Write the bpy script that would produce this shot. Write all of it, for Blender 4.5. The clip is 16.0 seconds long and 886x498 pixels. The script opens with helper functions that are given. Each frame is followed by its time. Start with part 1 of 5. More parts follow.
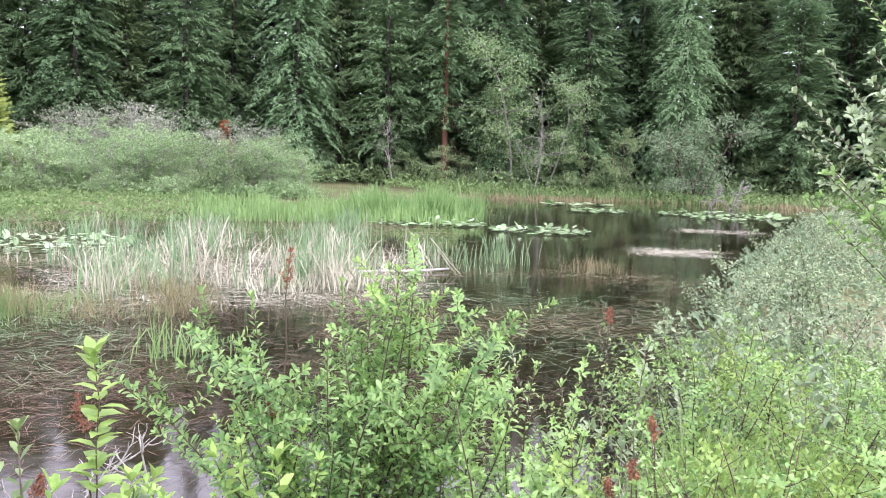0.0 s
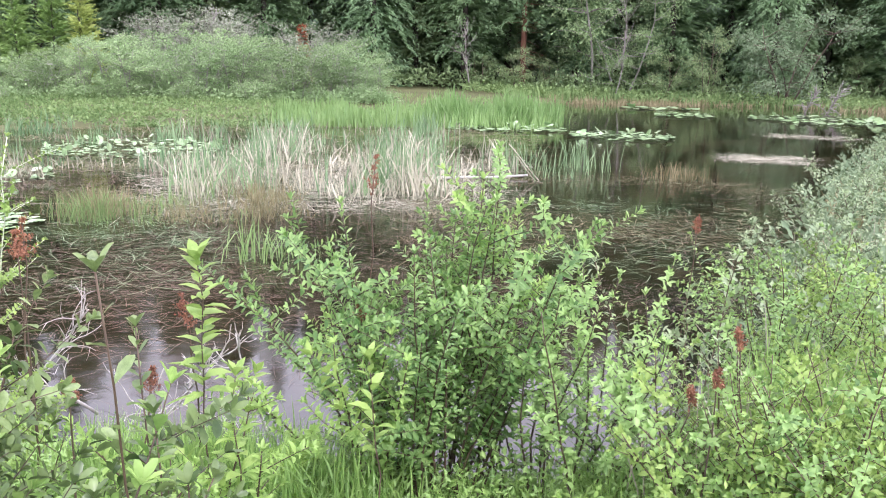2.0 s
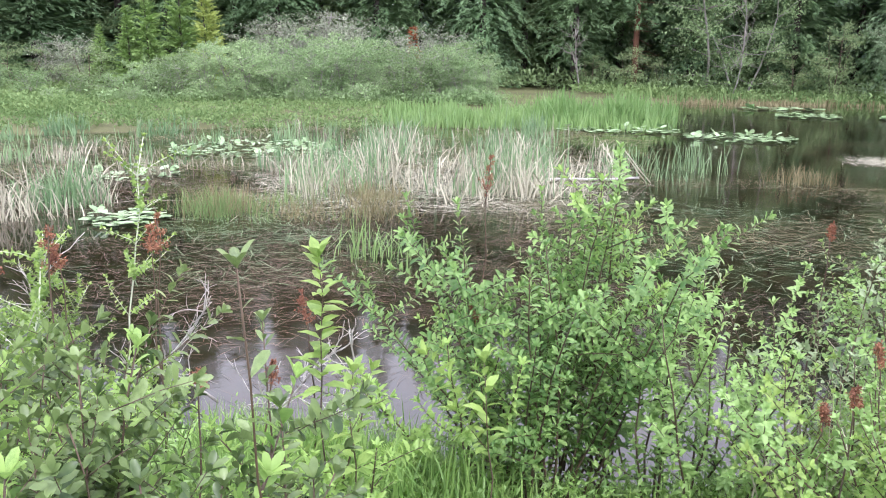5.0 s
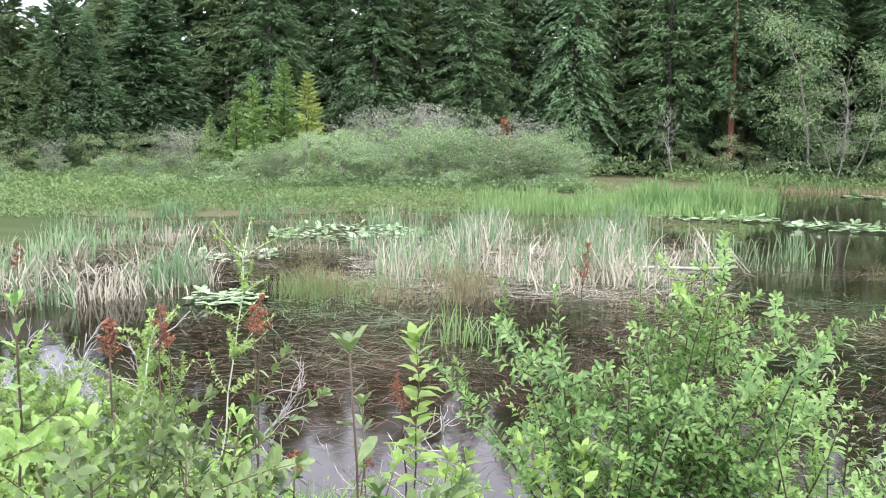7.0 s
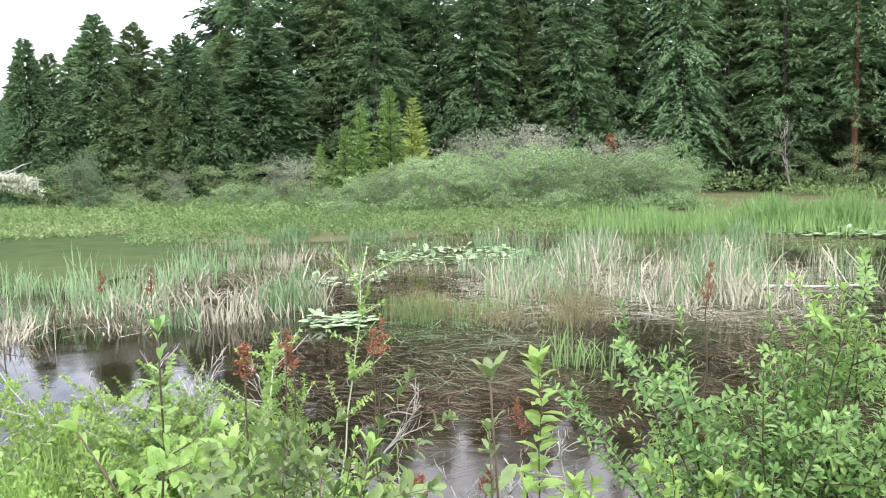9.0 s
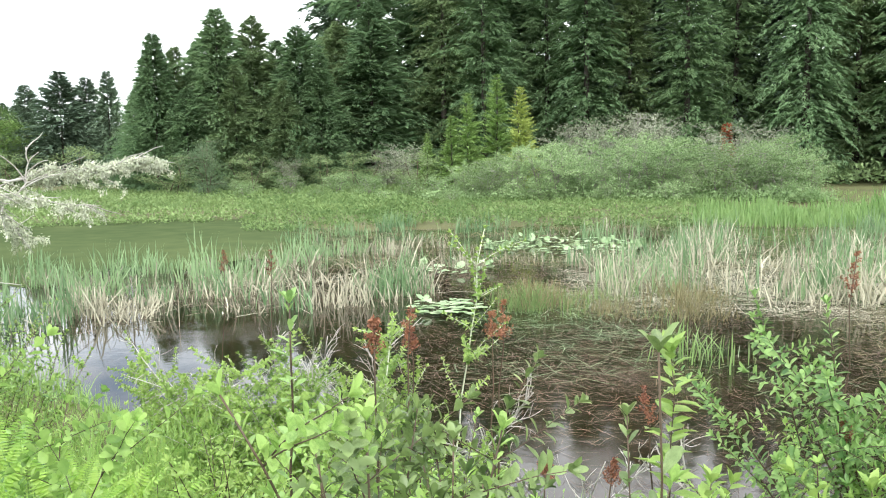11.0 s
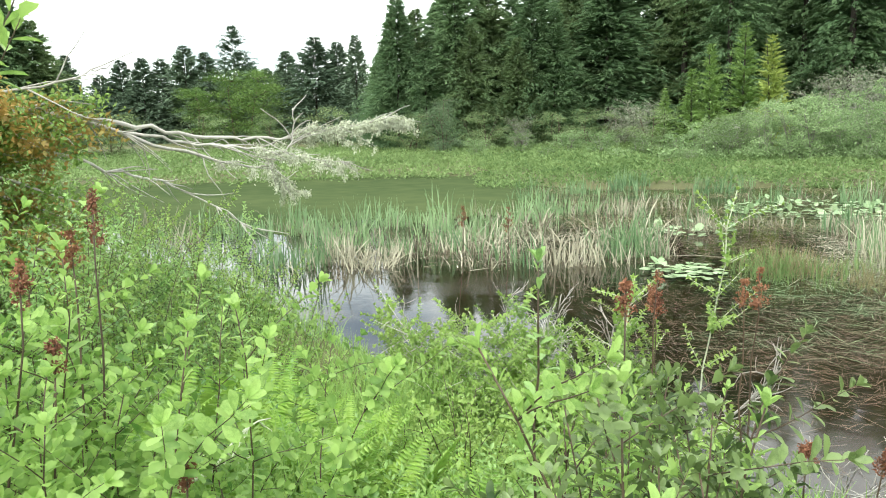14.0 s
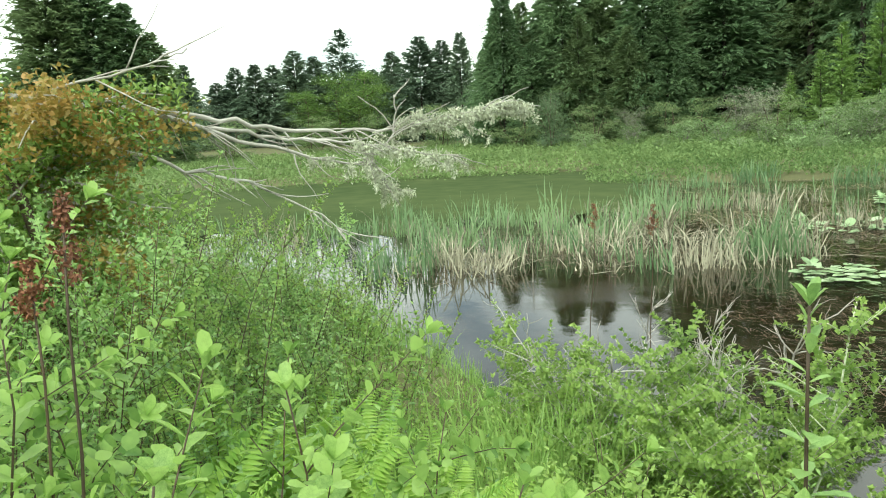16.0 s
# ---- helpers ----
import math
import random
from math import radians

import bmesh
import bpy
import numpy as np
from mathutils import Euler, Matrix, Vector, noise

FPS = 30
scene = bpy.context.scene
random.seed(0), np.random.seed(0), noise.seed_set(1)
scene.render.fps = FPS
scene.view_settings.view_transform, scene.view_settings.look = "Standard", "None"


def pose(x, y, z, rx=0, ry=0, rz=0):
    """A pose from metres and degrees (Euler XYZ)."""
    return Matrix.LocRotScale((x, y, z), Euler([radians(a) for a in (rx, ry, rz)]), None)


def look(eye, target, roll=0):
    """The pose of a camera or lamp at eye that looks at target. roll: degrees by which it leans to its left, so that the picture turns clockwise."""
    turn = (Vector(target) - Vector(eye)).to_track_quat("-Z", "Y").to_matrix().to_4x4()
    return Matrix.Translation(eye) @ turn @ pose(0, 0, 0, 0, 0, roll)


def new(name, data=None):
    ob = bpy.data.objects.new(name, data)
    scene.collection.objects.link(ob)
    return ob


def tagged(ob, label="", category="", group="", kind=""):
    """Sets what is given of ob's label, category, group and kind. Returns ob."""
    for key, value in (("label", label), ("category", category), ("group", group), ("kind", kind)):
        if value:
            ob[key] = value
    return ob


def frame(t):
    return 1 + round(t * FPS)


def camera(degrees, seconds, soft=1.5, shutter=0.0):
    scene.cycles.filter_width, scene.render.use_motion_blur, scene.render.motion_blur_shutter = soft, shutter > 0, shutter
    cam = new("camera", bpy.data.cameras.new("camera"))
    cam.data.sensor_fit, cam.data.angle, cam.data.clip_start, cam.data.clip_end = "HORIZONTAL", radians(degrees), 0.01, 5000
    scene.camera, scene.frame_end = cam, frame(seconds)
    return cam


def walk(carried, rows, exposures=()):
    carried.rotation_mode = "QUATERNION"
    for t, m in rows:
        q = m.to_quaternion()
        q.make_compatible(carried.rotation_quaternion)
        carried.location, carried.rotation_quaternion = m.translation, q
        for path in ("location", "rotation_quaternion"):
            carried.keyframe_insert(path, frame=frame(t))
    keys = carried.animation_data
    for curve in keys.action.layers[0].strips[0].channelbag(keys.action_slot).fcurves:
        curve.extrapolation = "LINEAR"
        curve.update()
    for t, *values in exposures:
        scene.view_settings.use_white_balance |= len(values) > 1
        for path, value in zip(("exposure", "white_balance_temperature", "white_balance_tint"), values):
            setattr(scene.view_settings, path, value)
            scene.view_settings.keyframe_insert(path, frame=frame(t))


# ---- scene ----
cam = camera(59.47, 16.0, 1.1)
PATH = [
    (0, (-0.000, 0.000, 2.000), (-0.000, 7.953, 1.138), 1.55),
    (0.5, (-0.014, -0.011, 2.002), (-0.228, 7.900, 0.832), 1.60),
    (1, (-0.021, 0.010, 1.997), (-0.450, 7.877, 0.609), 1.49),
    (1.5, (-0.031, 0.010, 1.992), (-0.637, 7.821, 0.372), 1.63),
    (2, (-0.034, -0.012, 2.005), (-0.785, 7.739, 0.173), 1.05),
    (2.5, (-0.048, -0.007, 2.005), (-0.946, 7.689, 0.013), 0.69),
    (3, (-0.064, 0.005, 1.997), (-1.178, 7.665, -0.024), 0.49),
    (3.2, (-0.074, 0.008, 2.005), (-1.266, 7.646, -0.053), 0.33),
    (5.3, (-0.080, 0.004, 2.000), (-1.990, 7.583, 0.296), 0.82),
    (5.5, (-0.086, -0.002, 2.008), (-2.067, 7.588, 0.436), 1.05),
    (6, (-0.099, 0.007, 2.007), (-2.295, 7.589, 0.709), 0.62),
    (6.5, (-0.103, 0.003, 2.006), (-2.561, 7.536, 0.908), 0.33),
    (7, (-0.109, -0.002, 2.004), (-2.835, 7.456, 1.027), 0.45),
    (7.5, (-0.129, 0.010, 1.997), (-3.121, 7.374, 1.091), 0.06),
    (8, (-0.142, 0.008, 1.997), (-3.399, 7.265, 1.141), -0.43),
    (8.5, (-0.150, -0.007, 2.008), (-3.645, 7.143, 1.195), -0.76),
    (8.7, (-0.150, -0.012, 2.009), (-3.746, 7.092, 1.223), -1.07),
    (10.8, (-0.236, -0.010, 1.971), (-4.702, 6.582, 1.200), -0.59),
    (11, (-0.244, -0.005, 1.967), (-4.867, 6.471, 1.141), -0.94),
    (11.5, (-0.251, -0.014, 1.968), (-5.293, 6.120, 0.994), -1.77),
    (12, (-0.267, -0.012, 1.968), (-5.705, 5.764, 0.935), -1.69),
    (12.5, (-0.268, -0.017, 1.968), (-6.003, 5.461, 0.921), -1.96),
    (13, (-0.276, -0.017, 1.967), (-6.197, 5.252, 0.884), -1.96),
    (13.5, (-0.294, -0.020, 1.966), (-6.379, 5.049, 0.835), -1.17),
    (14, (-0.296, -0.038, 1.971), (-6.562, 4.787, 0.760), -1.24),
    (14.5, (-0.301, -0.052, 1.983), (-6.740, 4.500, 0.632), -0.82),
    (15, (-0.458, 0.051, 1.965), (-7.053, 4.390, 0.672), -1.44),
    (15.5, (-0.721, 0.209, 1.938), (-7.434, 4.393, 0.742), -2.50),
    (16, (-1.057, 0.379, 1.904), (-7.928, 4.298, 0.708), -3.00),
]
walk(cam, [(t, look(eye, target, roll)) for t, eye, target, roll in PATH], [(0, 0.60, 5900, 27), (1.5, 0.64, 5900, 27), (2.5, 0.38, 6000, 24), (3, 0.40, 5850, 23), (7, 0.38, 5950, 19), (11, 0.32, 6350, 7), (14.5, 0.12, 6550, -3), (15, 0.02, 6600, -8), (16, -0.1, 6700, -9)])

# ---- light ----
SUN_EL, SUN_AZ = radians(52), radians(150)      # height, and bearing clockwise from +y
world = bpy.data.worlds.new("sky")
scene.world = world
world.use_nodes = True
wn, wl = world.node_tree.nodes, world.node_tree.links
sky = wn.new("ShaderNodeTexSky")
sky.sky_type, sky.sun_disc, sky.sun_elevation, sky.sun_rotation = "NISHITA", False, SUN_EL, SUN_AZ
cloud = wn.new("ShaderNodeTexNoise")
cloud.inputs["Scale"].default_value, cloud.inputs["Detail"].default_value = 2.6, 6
coord = wn.new("ShaderNodeTexCoord")
wl.new(coord.outputs["Generated"], cloud.inputs["Vector"])
ramp = wn.new("ShaderNodeValToRGB")
ramp.color_ramp.elements[0].position, ramp.color_ramp.elements[1].position = 0.30, 0.44
wl.new(cloud.outputs["Fac"], ramp.inputs["Fac"])
mixs = wn.new("ShaderNodeMix")
mixs.data_type = "RGBA"
wl.new(ramp.outputs["Color"], mixs.inputs["Factor"])
wl.new(sky.outputs["Color"], mixs.inputs["A"])
mixs.inputs["B"].default_value = (14.3, 14.4, 14.8, 1)
wl.new(mixs.outputs["Result"], wn["Background"].inputs["Color"])
wn["Background"].inputs["Strength"].default_value = 0.15
sun = new("sun", bpy.data.lights.new("sun", "SUN"))
sun.data.energy, sun.data.angle, sun.data.color = 2.4, radians(9), (1.0, 0.96, 0.89)
sun_from = Vector((math.sin(SUN_AZ) * math.cos(SUN_EL), math.cos(SUN_AZ) * math.cos(SUN_EL), math.sin(SUN_EL)))
sun.matrix_world = look(sun_from * 50, (0, 0, 0))

# ---- materials ----


def mat(name, a, b, rough=0.6, scale=8.0, bump=0.15, glow=0.0, spread=1.0, spec=0.5, metal=0.0, fine=None):
    """Two-coloured procedural surface: noise at two scales, random tint per object and per piece; glow: share of light let through a leaf."""
    m = bpy.data.materials.new(name)
    m.use_nodes = True
    n, l = m.node_tree.nodes, m.node_tree.links
    bsdf = n["Principled BSDF"]
    tc = n.new("ShaderNodeTexCoord")
    big, small = n.new("ShaderNodeTexNoise"), n.new("ShaderNodeTexNoise")
    big.inputs["Scale"].default_value, big.inputs["Detail"].default_value = scale * 0.12, 3
    small.inputs["Scale"].default_value, small.inputs["Detail"].default_value = fine or scale, 5
    for k in (big, small):
        l.new(tc.outputs["Object"], k.inputs["Vector"])
    info, geo = n.new("ShaderNodeObjectInfo"), n.new("ShaderNodeNewGeometry")

    def add(x, y, op="ADD"):
        k = n.new("ShaderNodeMath")
        k.operation = op
        for i, s in enumerate((x, y)):
            if isinstance(s, float):
                k.inputs[i].default_value = s
            else:
                l.new(s, k.inputs[i])
        return k.outputs[0]
    tex = add(add(big.outputs["Fac"], small.outputs["Fac"]), -0.5)
    rnd = add(add(geo.outputs["Random Per Island"], info.outputs["Random"]), 0.5, "MULTIPLY")
    fac = add(add(tex, 0.55, "MULTIPLY"), add(rnd, 0.45 * spread, "MULTIPLY"))
    r = n.new("ShaderNodeValToRGB")
    r.color_ramp.elements[0].position, r.color_ramp.elements[1].position = 0.25, 0.75
    r.color_ramp.elements[0].color, r.color_ramp.elements[1].color = (*a, 1), (*b, 1)
    l.new(fac, r.inputs["Fac"])
    l.new(r.outputs["Color"], bsdf.inputs["Base Color"])
    bsdf.inputs["Roughness"].default_value = rough
    bsdf.inputs["Metallic"].default_value = metal
    bsdf.inputs["Specular IOR Level"].default_value = spec
    if bump:
        bp = n.new("ShaderNodeBump")
        bp.inputs["Strength"].default_value, bp.inputs["Distance"].default_value = bump, 0.02
        l.new(small.outputs["Fac"], bp.inputs["Height"])
        l.new(bp.outputs["Normal"], bsdf.inputs["Normal"])
    if glow:
        tr, mx = n.new("ShaderNodeBsdfTranslucent"), n.new("ShaderNodeMixShader")
        l.new(r.outputs["Color"], tr.inputs["Color"])
        mx.inputs[0].default_value = glow
        l.new(bsdf.outputs[0], mx.inputs[1])
        l.new(tr.outputs[0], mx.inputs[2])
        l.new(mx.outputs[0], n["Material Output"].inputs["Surface"])
    return m


LEAF = mat("spirea_leaf", (0.085, 0.19, 0.05), (0.33, 0.50, 0.165), 0.4, 30, 0.1, 0.35, spec=0.45, spread=1.6)
LEAF_FRESH = mat("fresh_leaf", (0.10, 0.22, 0.045), (0.42, 0.60, 0.18), 0.42, 30, 0.1, 0.45, spec=0.4, spread=1.6)
LEAF_DARK = mat("salal_leaf", (0.04, 0.08, 0.022), (0.24, 0.33, 0.12), 0.38, 30, 0.1, 0.3, spec=0.5, spread=1.6)
LEAF_LIME = mat("lime_leaf", (0.13, 0.24, 0.05), (0.36, 0.50, 0.14), 0.45, 30, 0.1, 0.4, spec=0.35, spread=1.6)
LEAF_GREY = mat("willow_leaf", (0.08, 0.14, 0.05), (0.36, 0.45, 0.25), 0.4, 30, 0.1, 0.3, spread=1.6)
LEAF_ORANGE = mat("turning_leaf", (0.20, 0.24, 0.05), (0.50, 0.28, 0.09), 0.5, 3, 0.1, 0.35)
FERN = mat("fern_frond", (0.20, 0.38, 0.06), (0.42, 0.60, 0.13), 0.5, 20, 0.1, 0.35)
GRASS = mat("bank_grass", (0.12, 0.24, 0.05), (0.34, 0.51, 0.15), 0.5, 6, 0.0, 0.3, spread=1.6)
REED = mat("green_reed", (0.09, 0.18, 0.08), (0.31, 0.44, 0.22), 0.5, 3, 0.0, 0.25)
BELT = mat("flag_iris", (0.13, 0.25, 0.07), (0.26, 0.39, 0.14), 0.5, 3, 0.0, 0.3)
DEAD = mat("dead_reed", (0.13, 0.12, 0.075), (0.52, 0.495, 0.37), 0.7, 6, 0.0, 0.1, spread=1.5)
SEDGE = mat("brown_sedge", (0.10, 0.10, 0.035), (0.36, 0.31, 0.17), 0.6, 4, 0.0, 0.2)
MEADOW = mat("meadow_herb", (0.12, 0.20, 0.07), (0.31, 0.42, 0.17), 0.7, 0.8, 0.0, 0.3, spec=0.15)
MATTED = mat("floating_stem", (0.035, 0.021, 0.012), (0.17, 0.112, 0.062), 0.55, 4, 0.0)
BARK = mat("brown_bark", (0.06, 0.04, 0.028), (0.16, 0.11, 0.08), 0.8, 20, 0.4)
TWIG = mat("red_twig", (0.04, 0.026, 0.018), (0.11, 0.075, 0.045), 0.6, 30, 0.2)
GREYWOOD = mat("grey_wood", (0.30, 0.28, 0.25), (0.62, 0.60, 0.56), 0.8, 25, 0.4)
SNAG = mat("weathered_wood", (0.17, 0.15, 0.13), (0.36, 0.34, 0.30), 0.85, 25, 0.4)
TRUNK = mat("fir_bark", (0.035, 0.029, 0.025), (0.09, 0.073, 0.063), 0.9, 6, 0.5)
TRUNK_RED = mat("rusty_bark", (0.09, 0.035, 0.02), (0.17, 0.075, 0.045), 0.9, 6, 0.5)
PLUME = mat("dry_seed_head", (0.12, 0.045, 0.028), (0.36, 0.16, 0.085), 0.8, 60, 0.2)
LICHEN = mat("beard_lichen", (0.46, 0.49, 0.36), (0.82, 0.84, 0.68), 0.9, 20, 0.3)
NEEDLE = mat("fir_needle", (0.13, 0.215, 0.11), (0.245, 0.355, 0.175), 0.65, 0.8, 0.0, 0.5, spec=0.05)
NEEDLE_OLIVE = mat("olive_needle", (0.16, 0.23, 0.11), (0.25, 0.335, 0.16), 0.65, 0.8, 0.0, 0.5, spec=0.05)
NEEDLE_LIGHT = mat("light_needle", (0.18, 0.29, 0.15), (0.30, 0.43, 0.23), 0.65, 0.8, 0.0, 0.5, spec=0.05)
# distance haze is mixed into this needle colour: greyer and bluer
NEEDLE_HAZY = mat("hazy_needle", (0.10, 0.155, 0.105), (0.20, 0.275, 0.175), 0.6, 0.8, 0.0, 0.15, spec=0.15)
NEEDLE_YOUNG = mat("young_needle", (0.19, 0.31, 0.09), (0.36, 0.50, 0.18), 0.55, 0.8, 0.0, 0.25, spec=0.15)
NEEDLE_YELLOW = mat("yellow_needle", (0.32, 0.40, 0.10), (0.50, 0.58, 0.20), 0.55, 0.8, 0.0, 0.25, spec=0.15)
CROWN = mat("broad_leaf", (0.16, 0.24, 0.10), (0.33, 0.42, 0.21), 0.7, 1.0, 0.0, 0.3, spec=0.15)
CROWN_BLUE = mat("alder_leaf", (0.13, 0.20, 0.11), (0.26, 0.34, 0.20), 0.7, 1.0, 0.0, 0.3, spec=0.15)
CROWN_MAPLE = mat("maple_crown", (0.11, 0.20, 0.05), (0.26, 0.37, 0.12), 0.7, 1.0, 0.0, 0.3, spec=0.15)
CROWN_PALE = mat("willow_crown", (0.18, 0.28, 0.12), (0.42, 0.55, 0.28), 0.8, 1.0, 0.0, 0.3, spec=0.15)
CROWN_MID = mat("thicket_leaf", (0.15, 0.23, 0.10), (0.30, 0.40, 0.19), 0.8, 1.0, 0.0, 0.3, spec=0.15)
CROWN_GREY = mat("grey_crown", (0.20, 0.23, 0.15), (0.40, 0.43, 0.32), 0.8, 1.0, 0.0, 0.2, spec=0.15)
RED_CROWN = mat("rust_needle", (0.22, 0.06, 0.02), (0.36, 0.12, 0.05), 0.7, 1.0, 0.0, 0.1)
# green pads, the pale end lightened to carry the sky's sheen in the base colour
PAD = mat("lily_pad", (0.14, 0.27, 0.09), (0.42, 0.52, 0.31), 0.28, 3, 0.05, 0.0)
SOIL = mat("soil", (0.05, 0.045, 0.022), (0.14, 0.15, 0.05), 0.9, 2.5, 0.6, fine=14)


def water_material():
    m = bpy.data.materials.new("pond_water")
    m.use_nodes = True
    n, l = m.node_tree.nodes, m.node_tree.links
    bsdf = n["Principled BSDF"]
    tc = n.new("ShaderNodeTexCoord")
    patch, stem, wave = (n.new("ShaderNodeTexNoise") for _ in range(3))
    patch.inputs["Scale"].default_value, patch.inputs["Detail"].default_value = 0.55, 7
    patch.inputs["Roughness"].default_value = 0.68
    stem.inputs["Scale"].default_value, stem.inputs["Detail"].default_value = 9, 8
    wave.inputs["Scale"].default_value, wave.inputs["Detail"].default_value = 3.0, 9
    for k in (patch, stem, wave):
        l.new(tc.outputs["Object"], k.inputs["Vector"])
    r = n.new("ShaderNodeValToRGB")
    e = r.color_ramp.elements
    e[0].position, e[0].color = 0.42, (0.012, 0.010, 0.005, 1)
    e[1].position, e[1].color = 0.70, (0.06, 0.042, 0.026, 1)
    mid = e.new(0.53)
    mid.color = (0.03, 0.021, 0.011, 1)
    l.new(patch.outputs["Fac"], r.inputs["Fac"])
    mx = n.new("ShaderNodeMix")
    mx.data_type, mx.blend_type = "RGBA", "MULTIPLY"
    mx.inputs["Factor"].default_value = 0.6
    l.new(r.outputs["Color"], mx.inputs["A"])
    l.new(stem.outputs["Color"], mx.inputs["B"])
    l.new(mx.outputs["Result"], bsdf.inputs["Base Color"])
    rr = n.new("ShaderNodeMapRange")
    rr.inputs["From Min"].default_value, rr.inputs["From Max"].default_value = 0.50, 0.60
    rr.inputs["To Min"].default_value, rr.inputs["To Max"].default_value = 0.03, 0.12
    l.new(patch.outputs["Fac"], rr.inputs["Value"])
    l.new(rr.outputs["Result"], bsdf.inputs["Roughness"])
    bsdf.inputs["IOR"].default_value = 1.5
    bp = n.new("ShaderNodeBump")
    bp.inputs["Strength"].default_value, bp.inputs["Distance"].default_value = 0.06, 0.03
    l.new(wave.outputs["Fac"], bp.inputs["Height"])
    l.new(bp.outputs["Normal"], bsdf.inputs["Normal"])
    return m


WATER = water_material()
ALGAE = mat("algae_film", (0.045, 0.068, 0.03), (0.10, 0.125, 0.055), 1.0, 1.2, 0.0, spec=0.0)

# ---- mesh tools ----
UP = np.array([0.0, 0.0, 1.0])
rng = np.random.default_rng(7)


def unit(v):
    return v / (np.linalg.norm(v, axis=-1, keepdims=True) + 1e-9)


class Geo:
    """Collects vertices, triangles and quads, and turns them into one mesh."""

    def __init__(self):
        self.v, self.t, self.q, self.n = [], [], [], 0

    def add(self, v, tris=None, quads=None):
        v = np.asarray(v, float).reshape(-1, 3)
        for store, f, k in ((self.t, tris, 3), (self.q, quads, 4)):
            if f is not None and len(f):
                store.append(np.asarray(f).reshape(-1, k) + self.n)
        self.v.append(v)
        self.n += len(v)
        return self

    def mesh(self, name, material, smooth=False):
        me = bpy.data.meshes.new(name)
        v = np.concatenate(self.v) if self.v else np.zeros((0, 3))
        t = np.concatenate(self.t) if self.t else np.zeros((0, 3), int)
        q = np.concatenate(self.q) if self.q else np.zeros((0, 4), int)
        loops = np.concatenate([t.ravel(), q.ravel()]).astype(np.int32)
        me.vertices.add(len(v))
        me.vertices.foreach_set("co", v.astype(np.float32).ravel())
        me.loops.add(len(loops))
        me.loops.foreach_set("vertex_index", loops)
        me.polygons.add(len(t) + len(q))
        start = np.concatenate([np.arange(len(t)) * 3, len(t) * 3 + np.arange(len(q)) * 4]).astype(np.int32)
        me.polygons.foreach_set("loop_start", start)
        me.update(calc_edges=True)
        me.validate()
        if smooth:
            me.polygons.foreach_set("use_smooth", np.ones(len(me.polygons), bool))
        me.materials.append(material)
        return me


LEAF_FINE = (np.array([(0, 0, 0), (0.3, 0.5, 0.09), (0.66, 0.42, 0.07), (1, 0, -0.1), (0.66, -0.42, 0.07), (0.3, -0.5, 0.09), (0.3, 0, 0.02), (0.66, 0, 0.0)]),
             np.array([(0, 6, 1), (0, 5, 6), (2, 7, 3), (7, 4, 3)]), np.array([(1, 6, 7, 2), (6, 5, 4, 7)]))
LEAF_ROUND = (np.array([(0, 0, 0), (0.25, 0.27, 0.05), (0.58, 0.5, 0.08), (0.87, 0.36, 0.05), (1, 0, -0.04), (0.87, -0.36, 0.05), (0.58, -0.5, 0.08), (0.25, -0.27, 0.05), (0.25, 0, 0.0), (0.58, 0, 0.01), (0.87, 0, -0.01)]),
              np.array([(0, 8, 1), (0, 7, 8), (3, 10, 4), (10, 5, 4)]), np.array([(1, 8, 9, 2), (8, 7, 6, 9), (2, 9, 10, 3), (9, 6, 5, 10)]))
LEAF_PLAIN = (np.array([(0, 0, 0), (0.45, 0.5, 0.1), (1, 0, -0.08), (0.45, -0.5, 0.1)]), np.array([(0, 2, 1), (0, 3, 2)]), None)
TRIDENT = (np.array([(0, 0.1, 0), (0, -0.1, 0), (1, 0, -0.1), (0.05, 0, 0), (0.42, 0.12, 0.02), (0.66, 0.62, -0.08), (0.05, 0, 0), (0.42, -0.12, 0.02), (0.66, -0.62, -0.08)]), np.array([(0, 1, 2), (3, 5, 4), (6, 7, 8)]), None)


def leaves(g, p, d, nrm, length, width, shape=LEAF_PLAIN):
    """Leaves at p that point along d, their upper side towards nrm."""
    d = unit(d)
    s = unit(np.cross(nrm, d))
    w = np.cross(d, s)
    tv, tt, tq = shape
    k, n = len(tv), len(p)
    length, width = np.broadcast_to(length, n)[:, None, None], np.broadcast_to(width, n)[:, None, None]
    v = p[:, None] + tv[None, :, :1] * length * d[:, None] + tv[None, :, 1:2] * width * s[:, None] + tv[None, :, 2:] * length * w[:, None]
    off = (np.arange(n) * k)[:, None, None]
    g.add(v, None if tt is None else (tt[None] + off), None if tq is None else (tq[None] + off))


